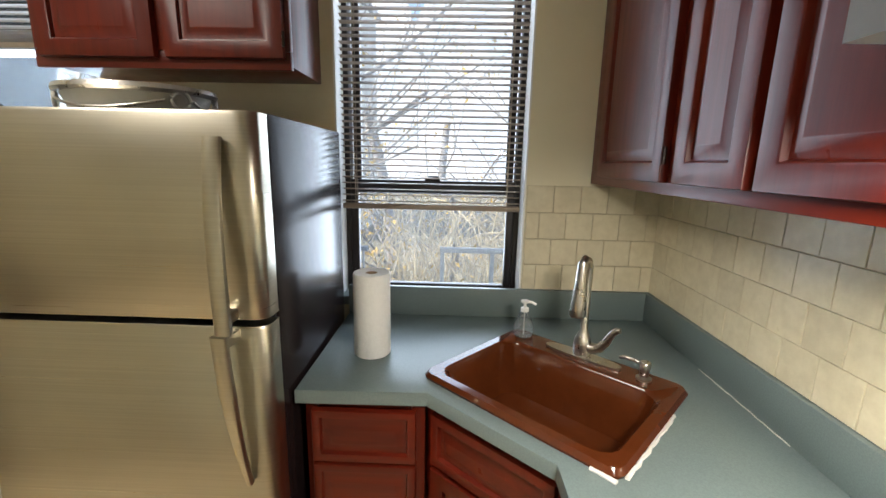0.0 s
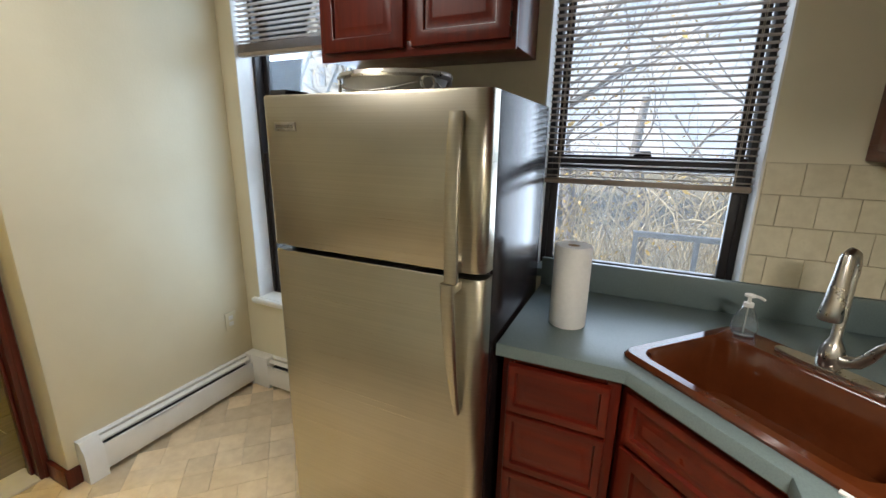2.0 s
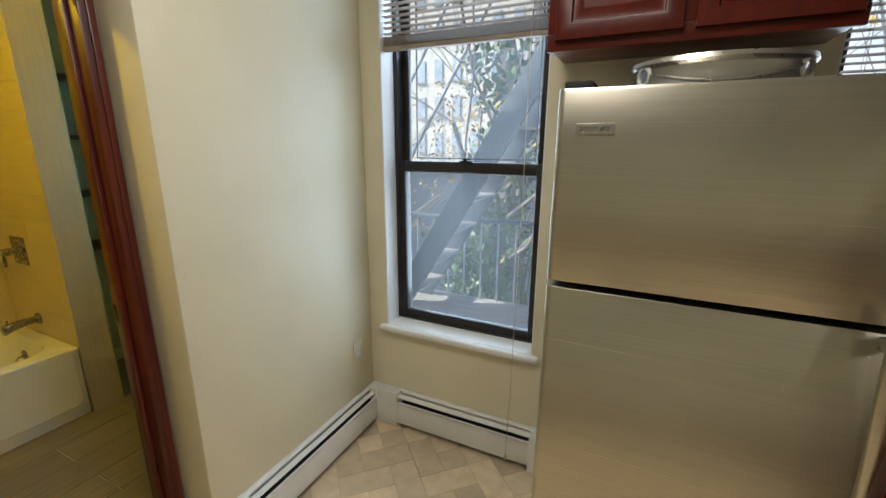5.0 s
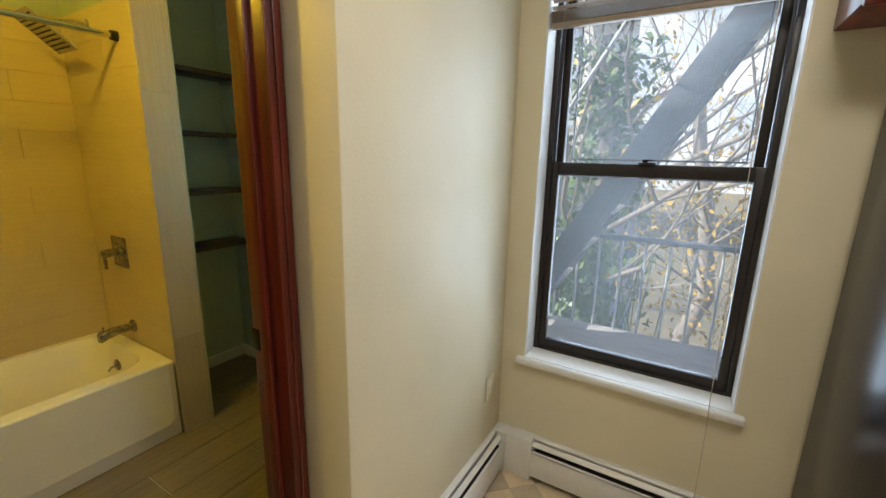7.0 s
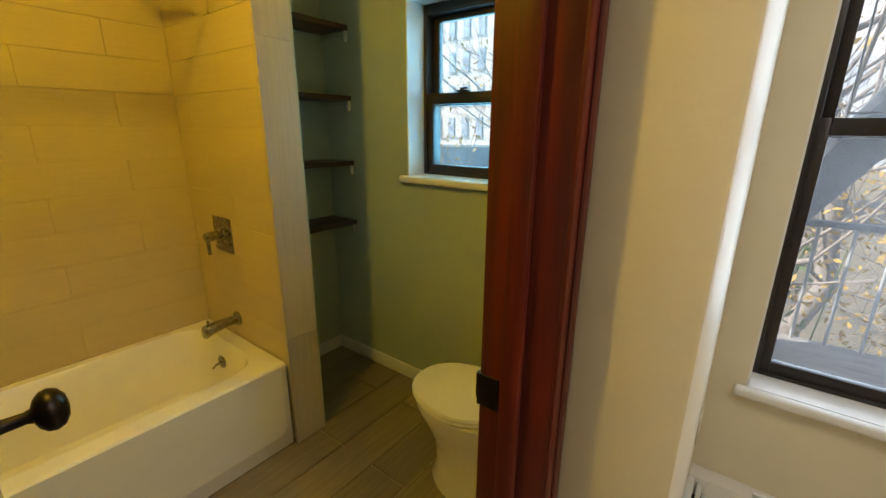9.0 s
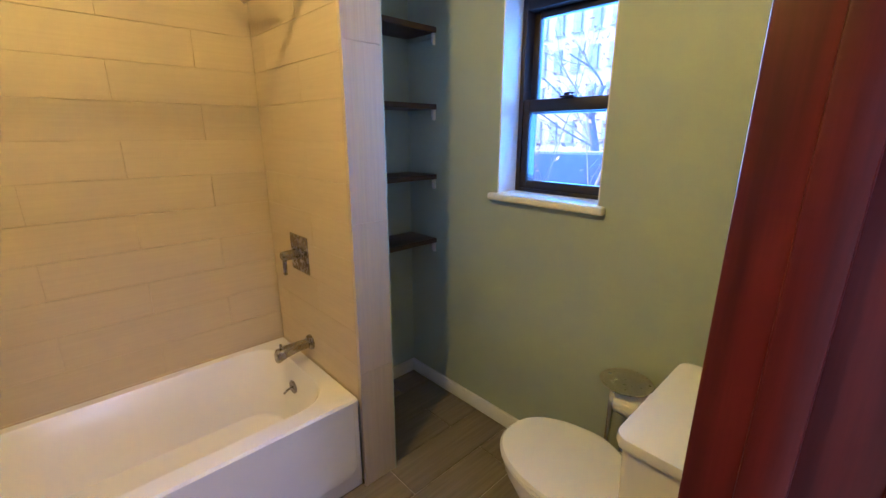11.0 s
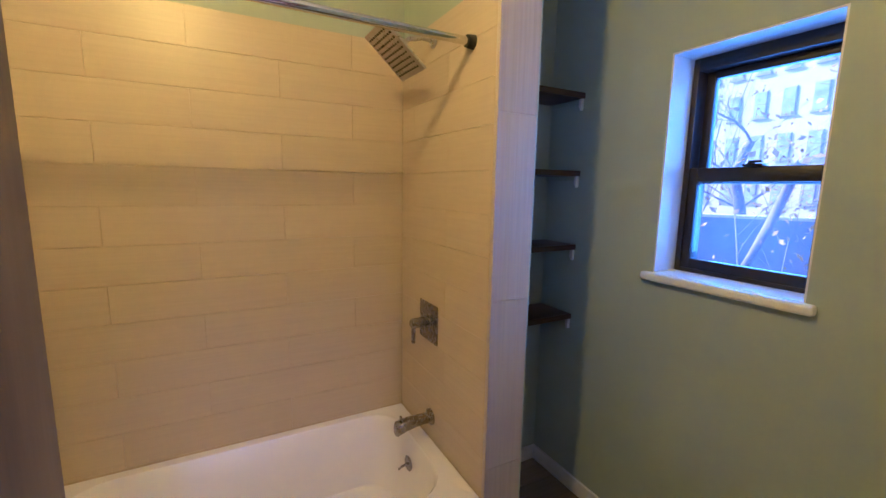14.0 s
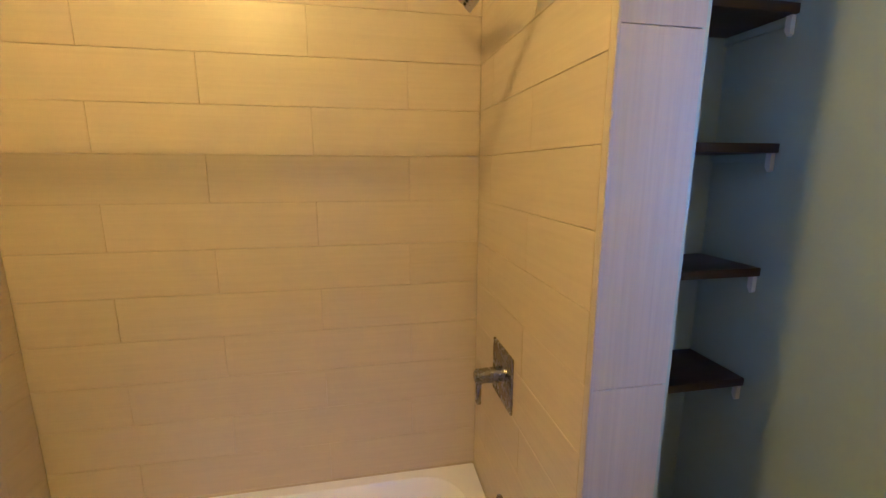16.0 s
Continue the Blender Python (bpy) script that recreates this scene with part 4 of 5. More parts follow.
faucet = thing("kitchen_faucet", tuple(sink_pt(0.30, SD - 0.05, zt + 0.019)), "brushed nickel pull-down faucet with side lever", "faucet")
FP = sink_pt(0.265, SD - 0.045, zt + 0.019)
bm = bm_new()
lp = []
for k in range(2):
    z = FP.z + 0.007 * k
    ring_ = []
    for i in range(28):
        t = 2 * math.pi * i / 28
        c, s = math.cos(t), math.sin(t)
        a = 0.115 * math.copysign(min(1, abs(c) * 1.0), c)
        ring_.append(sink_pt(0.265 + 0.117 * c, SD - 0.045 + 0.026 * math.copysign(abs(s) ** 0.55, s), z))
    lp.append(ring_)
rings(bm, lp)
part("deck_plate", bm, NICKEL, faucet)
bm = bm_new()
lathe(bm, [(0.023, 0), (0.026, 0.008), (0.0265, 0.03), (0.025, 0.048), (0.019, 0.062), (0.0115, 0.078), (0.0100, 0.235), (0.0105, 0.245)], (FP.x, FP.y, FP.z + 0.006), 20)
part("body", bm, NICKEL, faucet)
bm = bm_new()
fwd = -SV
top = Vector((FP.x, FP.y, FP.z + 0.245))
arc = [top + Vector((0, 0, 0.0)), top + Vector((0, 0, 0.03)) + fwd * 0.002, top + Vector((0, 0, 0.052)) + fwd * 0.012, top + Vector((0, 0, 0.060)) + fwd * 0.03, top + Vector((0, 0, 0.050)) + fwd * 0.047]
tube(bm, arc, 0.0115, 14)
part("spout_neck", bm, NICKEL, faucet)
bm = bm_new()
loops = []
a0, a1 = top + Vector((0, 0, 0.056)) + fwd * 0.042, top + Vector((0, 0, -0.105)) + fwd * 0.052
for t, r in ((0, 0.0115), (0.06, 0.0145), (0.4, 0.0165), (0.75, 0.0205), (0.97, 0.0245), (1.0, 0.0215)):
    c = a0.lerp(a1, t)
    d = (a1 - a0).normalized()
    u = d.cross(Vector((0, 0, 1))).normalized()
    v = d.cross(u)
    loops.append([c + (u * math.cos(2 * math.pi * k / 16) + v * math.sin(2 * math.pi * k / 16)) * r for k in range(16)])
rings(bm, loops)
part("spray_head", bm, NICKEL, faucet)
bm = bm_new()
side = SU
b0 = Vector((FP.x, FP.y, FP.z + 0.038))
tube(bm, [b0, b0 + side * 0.032 + Vector((0, 0, -0.002)), b0 + side * 0.052 + Vector((0, 0, 0.006)), b0 + side * 0.068 + Vector((0, 0, 0.028)), b0 + side * 0.082 + Vector((0, 0, 0.056)), b0 + side * 0.096 + Vector((0, 0, 0.074)), b0 + side * 0.106 + Vector((0, 0, 0.076))], 0.0175, 14, 0.42)
part("lever", bm, NICKEL, faucet)

disp = thing("soap_dispenser", tuple(sink_pt(0.446, SD - 0.05, zt + 0.019)), "brushed nickel built-in soap dispenser on the sink rim", "soap dispenser")
DP = sink_pt(0.446, SD - 0.05, zt + 0.019)
bm = bm_new()
lathe(bm, [(0.020, 0), (0.020, 0.006), (0.012, 0.009), (0.012, 0.028), (0.0145, 0.030), (0.0145, 0.048), (0.012, 0.051)], tuple(DP), 18)
part("body", bm, NICKEL, disp)
bm = bm_new()
tube(bm, [DP + Vector((0, 0, 0.042)), DP + Vector((0, 0, 0.046)) - SU * 0.03, DP + Vector((0, 0, 0.046)) - SU * 0.055, DP + Vector((0, 0, 0.040)) - SU * 0.068], 0.0048, 8)
part("spout", bm, NICKEL, disp)

soap = thing("soap_bottle", tuple(sink_pt(0.04, SD - 0.045, zt + 0.019)), "clear plastic hand soap pump bottle on the sink rim", "soap bottle")
BP = sink_pt(0.058, SD - 0.045, zt + 0.0195)
bm = bm_new()
lathe(bm, [(0.026, 0), (0.031, 0.004), (0.034, 0.020), (0.033, 0.036), (0.025, 0.060), (0.014, 0.084), (0.011, 0.090), (0.009, 0.090), (0.012, 0.083), (0.023, 0.060), (0.031, 0.036), (0.032, 0.020), (0.029, 0.006)], tuple(BP), 22)
part("bottle", bm, CLEAR, soap, "clear plastic bottle")
bm = bm_new()
lathe(bm, [(0.013, 0.086), (0.013, 0.098), (0.005, 0.100), (0.0045, 0.116), (0.014, 0.117), (0.014, 0.123), (0.004, 0.125)], tuple(BP), 16)
tube(bm, [BP + Vector((0, 0, 0.12)), BP + Vector((0.02, -0.01, 0.121)), BP + Vector((0.033, -0.016, 0.115))], 0.0042, 8)
part("pump", bm, WHITE, soap, "white pump head")
bm = bm_new()
cyl(bm, BP + Vector((0, 0, 0.006)), BP + Vector((0, 0, 0.09)), 0.002, seg=6)
part("dip_tube", bm, WHITE, soap)

towel = thing("paper_towel_roll", (0.693, 1.372, zt), "white paper towel roll standing on the worktop", "paper towels")
bm = bm_new()
lathe(bm, [(0.02, 0), (0.053, 0.0), (0.0555, 0.003), (0.0555, 0.252), (0.053, 0.256), (0.0195, 0.255), (0.0185, 0.24), (0.0185, 0.02)], (0.693, 1.375, zt + 0.001), 36)
part("paper", bm, PAPER, towel)
bm = bm_new()
lathe(bm, [(0.0183, 0.01), (0.0183, 0.2535), (0.0165, 0.2535), (0.0165, 0.01)], (0.693, 1.375, zt + 0.001), 24)
part("cardboard_core", bm, CARD, towel)

# unseen lamp base, added on the ceiling above the kitchen's fill lamp
kl = thing("ceiling_light", (-0.35, 0.50, TOP), "unseen ceiling lamp base added above the kitchen fill lamp", "ceiling light")
bm = bm_new()
lathe(bm, [(0.15, 0), (0.15, -0.02), (0.14, -0.025)], (-0.35, 0.50, TOP), 28)
part("base", bm, WHITE, kl)

# ---- bathroom ----
tub = thing("bathtub", (-2.98, 0.37, 0), "white enamelled alcove bathtub with plain apron", "bathtub")
RIM = 0.402


def tub_loop(x0, y0, x1, y1, r, z, n=6):
    out = []
    for cx, cy, s in ((x1 - r, y0 + r, -90), (x1 - r, y1 - r, 0), (x0 + r, y1 - r, 90), (x0 + r, y0 + r, 180)):
        for i in range(n + 1):
            t = radians(s + 90 * i / n)
            out.append((cx + r * math.cos(t), cy + r * math.sin(t), z))
    return out


bm = bm_new()
x0, x1, y0, y1 = BACKX + 0.002, TUBX, TUBEND + 0.002, ENDY - 0.002
rings(bm, [tub_loop(x0, y0, x1, y1, 0.004, 0.37), tub_loop(x0, y0, x1, y1, 0.004, RIM - 0.008), tub_loop(x0 + 0.004, y0 + 0.004, x1 - 0.008, y1 - 0.004, 0.006, RIM),
           tub_loop(x0 + 0.04, y0 + 0.08, x1 - 0.075, y1 - 0.065, 0.14, RIM), tub_loop(x0 + 0.048, y0 + 0.09, x1 - 0.083, y1 - 0.073, 0.14, RIM - 0.012),
           tub_loop(x0 + 0.075, y0 + 0.18, x1 - 0.11, y1 - 0.10, 0.14, RIM - 0.2), tub_loop(x0 + 0.10, y0 + 0.24, x1 - 0.135, y1 - 0.125, 0.13, RIM - 0.29), tub_loop(x0 + 0.17, y0 + 0.33, x1 - 0.2, y1 - 0.2, 0.1, RIM - 0.315)], cap0=False)
part("basin", bm, PORCELAIN, tub)
bm = bm_new()
box(bm, TUBX - 0.030, y0, 0.0, TUBX - 0.006, y1, 0.375, 0.004)
rings(bm, [[(TUBX - 0.007, y0 + 0.02, 0.37), (TUBX - 0.007, y1 - 0.02, 0.37), (TUBX - 0.007, y1 - 0.02, 0.10), (TUBX - 0.007, y1 - 0.05, 0.065), (TUBX - 0.007, y0 + 0.05, 0.065), (TUBX - 0.007, y0 + 0.02, 0.10)],
           [(TUBX - 0.001, y0 + 0.024, 0.372), (TUBX - 0.001, y1 - 0.024, 0.372), (TUBX - 0.001, y1 - 0.024, 0.102), (TUBX - 0.001, y1 - 0.052, 0.070), (TUBX - 0.001, y0 + 0.052, 0.070), (TUBX - 0.001, y0 + 0.024, 0.102)]])
part("apron", bm, PORCELAIN, tub)
bm = bm_new()
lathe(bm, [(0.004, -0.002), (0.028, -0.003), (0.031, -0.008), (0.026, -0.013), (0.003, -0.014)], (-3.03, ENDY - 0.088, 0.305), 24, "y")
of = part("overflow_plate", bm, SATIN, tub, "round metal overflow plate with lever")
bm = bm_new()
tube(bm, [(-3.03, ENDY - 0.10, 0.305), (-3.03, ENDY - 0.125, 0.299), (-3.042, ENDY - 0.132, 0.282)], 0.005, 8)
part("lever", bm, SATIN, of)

spout = thing("tub_spout", (-3.016, ENDY, 0.495), "brushed nickel tub spout with round flange", "tub spout")
bm = bm_new()
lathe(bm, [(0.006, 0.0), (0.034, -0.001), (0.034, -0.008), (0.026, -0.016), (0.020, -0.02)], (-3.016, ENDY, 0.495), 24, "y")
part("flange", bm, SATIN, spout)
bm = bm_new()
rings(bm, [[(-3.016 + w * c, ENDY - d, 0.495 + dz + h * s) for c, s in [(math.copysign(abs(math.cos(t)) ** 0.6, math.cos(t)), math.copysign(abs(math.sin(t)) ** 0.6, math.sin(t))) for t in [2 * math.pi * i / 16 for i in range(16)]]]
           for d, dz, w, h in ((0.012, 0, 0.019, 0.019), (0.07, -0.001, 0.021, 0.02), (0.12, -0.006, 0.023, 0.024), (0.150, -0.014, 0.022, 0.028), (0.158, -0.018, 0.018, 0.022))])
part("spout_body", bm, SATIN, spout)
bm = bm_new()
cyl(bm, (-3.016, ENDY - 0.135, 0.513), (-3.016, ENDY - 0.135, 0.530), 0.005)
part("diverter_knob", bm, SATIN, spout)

valve = thing("shower_valve", (-3.043, ENDY, 0.895), "square brushed nickel shower valve with lever", "shower valve")
bm = bm_new()
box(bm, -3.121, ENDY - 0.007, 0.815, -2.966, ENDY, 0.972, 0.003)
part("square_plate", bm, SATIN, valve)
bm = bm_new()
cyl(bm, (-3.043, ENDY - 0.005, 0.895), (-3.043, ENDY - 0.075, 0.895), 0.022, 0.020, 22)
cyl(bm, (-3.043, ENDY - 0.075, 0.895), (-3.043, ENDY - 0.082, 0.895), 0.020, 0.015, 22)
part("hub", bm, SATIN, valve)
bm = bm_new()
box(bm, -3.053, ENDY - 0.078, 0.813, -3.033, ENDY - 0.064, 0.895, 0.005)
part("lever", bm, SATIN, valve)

rod = thing("shower_curtain_rod", (-2.765, 0.37, 1.875), "chrome shower curtain rod spanning the tub", "curtain rod")
bm = bm_new()
cyl(bm, (-2.762, TUBEND, 1.875), (-2.762, ENDY - 0.001, 1.875), 0.0125, seg=18)
part("rod", bm, CHROME, rod)
for y, s in ((ENDY, -1), (TUBEND, 1)):
    bm = bm_new()
    cyl(bm, (-2.762, y, 1.875), (-2.762, y + s * 0.025, 1.875), 0.0215, 0.019, 20)
    part("end_cap", bm, RUBBER, rod, "dark rubber end cap")

sh = thing("rain_shower", (-3.03, ENDY, 1.95), "square brushed nickel rain shower head on a bent arm", "shower head")
bm = bm_new()
lathe(bm, [(0.005, 0), (0.026, -0.001), (0.024, -0.008), (0.011, -0.012)], (-3.035, ENDY, 1.955), 20, "y")
part("flange", bm, NICKEL, sh)
HC = Vector((-3.015, ENDY - 0.160, 1.888))
bm = bm_new()
tube(bm, [(-3.035, ENDY - 0.004, 1.955), (-3.035, ENDY - 0.05, 1.958), (-3.035, ENDY - 0.10, 1.945), (-3.035, ENDY - 0.135, 1.915), HC + Vector((0, 0.012, 0.022))], 0.0085, 12)
part("arm", bm, NICKEL, sh)
HM = pose(*HC, -42, 0, 0)
bm = bm_new()
box(bm, -0.098, -0.098, -0.007, 0.098, 0.098, 0.004, 0.003)
ball(bm, (0, 0, 0.012), 0.016)
hp = part("head_plate", turned(bm, HM @ Matrix.Diagonal((1.0, 1.0, 1, 1))), NICKEL, sh)
for i in range(9):
    bm = bm_new()
    y = -0.076 + 0.019 * i
    for k in range(9):
        x = -0.076 + 0.019 * k
        cyl(bm, (x, y, -0.0075), (x, y, -0.0105), 0.0045, 0.003, 6)
    part("nozzle_row", turned(bm, HM @ Matrix.Diagonal((1.0, 1.0, 1, 1))), RUBBER, hp, "row of dark rubber nozzles")

# ---- shelves in the niche ----
for i, z in enumerate((1.820, 1.488, 1.158, 0.832)):
    sf = thing("shelf", (-3.07, 1.46, z), "dark walnut board shelf on white brackets", "shelf", "dark shelves in the niche")
    bm = bm_new()
    box(bm, -3.169, PIERY + 0.002, z, -2.962, WY - 0.001, z + 0.024, 0.002)
    part("board", bm, SHELFWOOD, sf)
    bm = bm_new()
    box(bm, -3.169, WY - 0.012, z - 0.022, -2.975, WY - 0.001, z - 0.0005, 0.002)
    part("cleat", bm, GREEN, sf, "painted cleat on the wall")
    bm = bm_new()
    rings(bm, [[(-2.985, y, z - 0.0005), (-2.970, y, z - 0.0005), (-2.970, y, z - 0.045), (-2.976, y, z - 0.05), (-2.985, y, z - 0.035)] for y in (WY - 0.014, WY - 0.001)])
    part("bracket", bm, WHITE, sf, "small white bracket")

# ---- toilet ----
toilet = thing("toilet", (-1.85, 1.32, 0), "white porcelain two-piece toilet with closed lid", "toilet")
TY = 1.318


def egg(cx, rear, front, half, z, n=36, dy=0.0):
    """An elongated bowl outline; it points towards -x."""
    out = []
    for i in range(n):
        t = 2 * math.pi * i / n
        c, s = math.cos(t), math.sin(t)
        x = cx + (rear - cx) * c if c > 0 else cx - (cx - front) * (-c)
        k = 1.0 if c < 0 else 1 - 0.12 * c
        out.append((x, TY + dy + half * math.copysign(abs(s) ** 0.85, s) * k, z))
    return out


bm = bm_new()
rings(bm, [egg(-1.86, -1.66, -2.055, 0.116, 0.0), egg(-1.86, -1.66, -2.06, 0.119, 0.02), egg(-1.86, -1.68, -2.038, 0.106, 0.09), egg(-1.87, -1.67, -2.045, 0.112, 0.20),
           egg(-1.89, -1.66, -2.09, 0.140, 0.29), egg(-1.90, -1.66, -2.125, 0.162, 0.35), egg(-1.90, -1.66, -2.13, 0.165, 0.385), egg(-1.90, -1.68, -2.115, 0.15, 0.388)])
part("bowl", bm, PORCELAIN, toilet)
bm = bm_new()
rings(bm, [egg(-1.90, -1.745, -2.135, 0.166, 0.389), egg(-1.90, -1.74, -2.142, 0.171, 0.396), egg(-1.90, -1.745, -2.138, 0.168, 0.404)])
part("seat", bm, SEATWHITE, toilet)
bm = bm_new()
rings(bm, [egg(-1.90, -1.745, -2.138, 0.168, 0.4055), egg(-1.90, -1.742, -2.143, 0.172, 0.411), egg(-1.90, -1.75, -2.135, 0.166, 0.420), egg(-1.90, -1.78, -2.10, 0.14, 0.424)])
part("lid", bm, SEATWHITE, toilet)
for dy in (-0.07, 0.07):
    bm = bm_new()
    box(bm, -1.752, TY + dy - 0.02, 0.388, -1.722, TY + dy + 0.02, 0.428, 0.006)
    part("seat_hinge", bm, SEATWHITE, toilet)
bm = bm_new()
rings(bm, [tub_loop(-1.695, TY - 0.185, BATHX - 0.012, TY + 0.185, 0.03, 0.388), tub_loop(-1.703, TY - 0.20, BATHX - 0.010, TY + 0.20, 0.03, 0.55), tub_loop(-1.708, TY - 0.208, BATHX - 0.008, TY + 0.208, 0.03, 0.728)])
part("tank", bm, PORCELAIN, toilet)
bm = bm_new()
rings(bm, [tub_loop(-1.716, TY - 0.217, BATHX - 0.006, TY + 0.217, 0.03, 0.729), tub_loop(-1.720, TY - 0.221, BATHX - 0.004, TY + 0.221, 0.035, 0.740), tub_loop(-1.718, TY - 0.219, BATHX - 0.005, TY + 0.219, 0.035, 0.757), tub_loop(-1.700, TY - 0.2, BATHX - 0.02, TY + 0.2, 0.03, 0.764)])
part("tank_lid", bm, PORCELAIN, toilet)
bm = bm_new()
cyl(bm, (-1.708, TY - 0.15, 0.68), (-1.722, TY - 0.15, 0.68), 0.012)
tube(bm, [(-1.722, TY - 0.15, 0.68), (-1.727, TY - 0.12, 0.678), (-1.727, TY - 0.085, 0.672)], 0.006, 8)
part("flush_lever", bm, CHROME, toilet, "chrome flush lever")

stand = thing("toilet_paper_stand", (-1.935, 1.622, 0), "chrome toilet paper stand with round tray and roll", "toilet paper stand")
TX, TYS = -1.935, 1.622
bm = bm_new()
lathe(bm, [(0.01, 0.014), (0.08, 0.012), (0.088, 0.006), (0.088, 0.0)], (TX, TYS, 0), 28)
part("base", bm, CHROME, stand)
bm = bm_new()
box(bm, TX - 0.008, TYS - 0.008, 0.01, TX + 0.008, TYS + 0.008, 0.56, 0.002)
part("post", bm, CHROME, stand)
bm = bm_new()
lathe(bm, [(0.01, -0.001), (0.082, 0.0), (0.085, 0.005), (0.08, 0.0035), (0.005, 0.003)], (TX + 0.04, TYS, 0.562), 32)
part("tray", bm, NICKEL, stand, "round mirror-like metal tray")
bm = bm_new()
cyl(bm, (TX, TYS, 0.500), (TX + 0.14, TYS, 0.500), 0.005, seg=10)
part("roll_arm", bm, CHROME, stand)
bm = bm_new()
lathe(bm, [(0.018, 0.0), (0.052, 0.0), (0.054, 0.002), (0.054, 0.098), (0.052, 0.1), (0.018, 0.1)], (TX + 0.025, TYS, 0.500), 30, "x")
part("toilet_roll", bm, PAPER, stand, "white toilet paper roll")

# bathroom ceiling lamp
bl = thing("ceiling_light", (-2.14, 0.12, TOP), "small bathroom ceiling light with open bulb", "ceiling light")
bm = bm_new()
lathe(bm, [(0.07, 0), (0.07, -0.02), (0.03, -0.03), (0.025, -0.035)], (-2.14, 0.12, TOP), 24)
part("base", bm, WHITE, bl)

# outlet low on the partition
ol = thing("wall_outlet", (PARTX, 1.60, 0.42), "cream wall outlet plate low on the partition", "outlet")
bm = bm_new()
box(bm, PARTX, 1.565, 0.385, PARTX + 0.005, 1.635, 0.49, 0.002)
part("plate", bm, WALL, ol)
for z in (0.42, 0.457):
    bm = bm_new()
    box(bm, PARTX + 0.005, 1.585, z - 0.012, PARTX + 0.0062, 1.615, z + 0.012, 0.0005)
    part("socket", bm, WHITE, ol)

# ---- outside: ground, fire escape, trees, far buildings ----
GZ = -3.2
bm = bm_new()
prev = None
loops = [[(r * math.cos(2 * math.pi * i / 48), r * math.sin(2 * math.pi * i / 48), GZ - (0.0 if r < 100 else 2.0)) for i in range(48)] for r in (0.5, 20, 80, 400, 2500)]
rings(bm, loops, cap1=False)
setting("ground", bm, EARTH, "leaf-strewn bare earth behind the house", "ground")


class Bundle:
    """Many thin tapered tubes and leaves gathered into one mesh."""

    def __init__(self):
        self.v, self.f = [], []

    def tube(self, pts, r0, r1, seg=5):
        n = len(pts)
        base = len(self.v)
        for i, p in enumerate(pts):
            d = (pts[min(i + 1, n - 1)] - pts[max(i - 1, 0)]).normalized()
            u = d.cross(Vector((0.31, 0.17, 0.93)))
            u = u.normalized() if u.length > 1e-3 else Vector((1, 0, 0))
            w = d.cross(u)
            r = r0 + (r1 - r0) * i / (n - 1)
            for k in range(seg):
                a = 2 * math.pi * k / seg
                self.v.append(p + (u * math.cos(a) + w * math.sin(a)) * r)
        for i in range(n - 1):
            for k in range(seg):
                a, b = base + i * seg + k, base + i * seg + (k + 1) % seg
                self.f.append((a, b, b + seg, a + seg))

    def leaf(self, p, size, rnd):
        a = Vector((rnd.uniform(-1, 1), rnd.uniform(-1, 1), rnd.uniform(-1, 1))).normalized()
        b = a.cross(Vector((rnd.uniform(-1, 1), rnd.uniform(-1, 1), rnd.uniform(-1, 1)))).normalized()
        base = len(self.v)
        c = a.cross(b) * size * 0.15
        self.v += [p - a * size, p + b * size * 0.45 + c, p + a * size, p - b * size * 0.45 + c]
        self.f.append((base, base + 1, base + 2, base + 3))

    def part(self, name, material_, parent=None, label=""):
        me = bpy.data.meshes.new(name)
        o = spot(parent) if parent else Vector((0, 0, 0))
        me.from_pydata([v * K - o for v in self.v], [], self.f)
        me.materials.append(material_)
        me.shade_smooth()
        ob = new(name, me)
        if parent:
            ob.parent = parent
        return tagged(ob, label)


def grow(bundle, tips, p, d, length, r, depth, rnd, gravity=0.0):
    n = 5
    pts = [p]
    for i in range(n):
        d = (d + Vector((rnd.uniform(-1, 1), rnd.uniform(-1, 1), rnd.uniform(-0.6, 0.8))) * 0.16 + Vector((0, 0, -gravity))).normalized()
        pts.append(pts[-1] + d * length / n)
    bundle.tube(pts, r, r * 0.55, 6 if depth > 1 else 4)
    tips.extend(pts[2:])
    if depth > 0:
        for k in range(rnd.randint(3, 4)):
            i = rnd.randint(1, n)
            q = (d + Vector((rnd.uniform(-1, 1), rnd.uniform(-1, 1), rnd.uniform(-0.3, 0.7))) * 0.95).normalized()
            grow(bundle, tips, pts[i], q, length * rnd.uniform(0.5, 0.75), r * 0.5 * (1 - 0.08 * i), depth - 1, rnd, gravity)


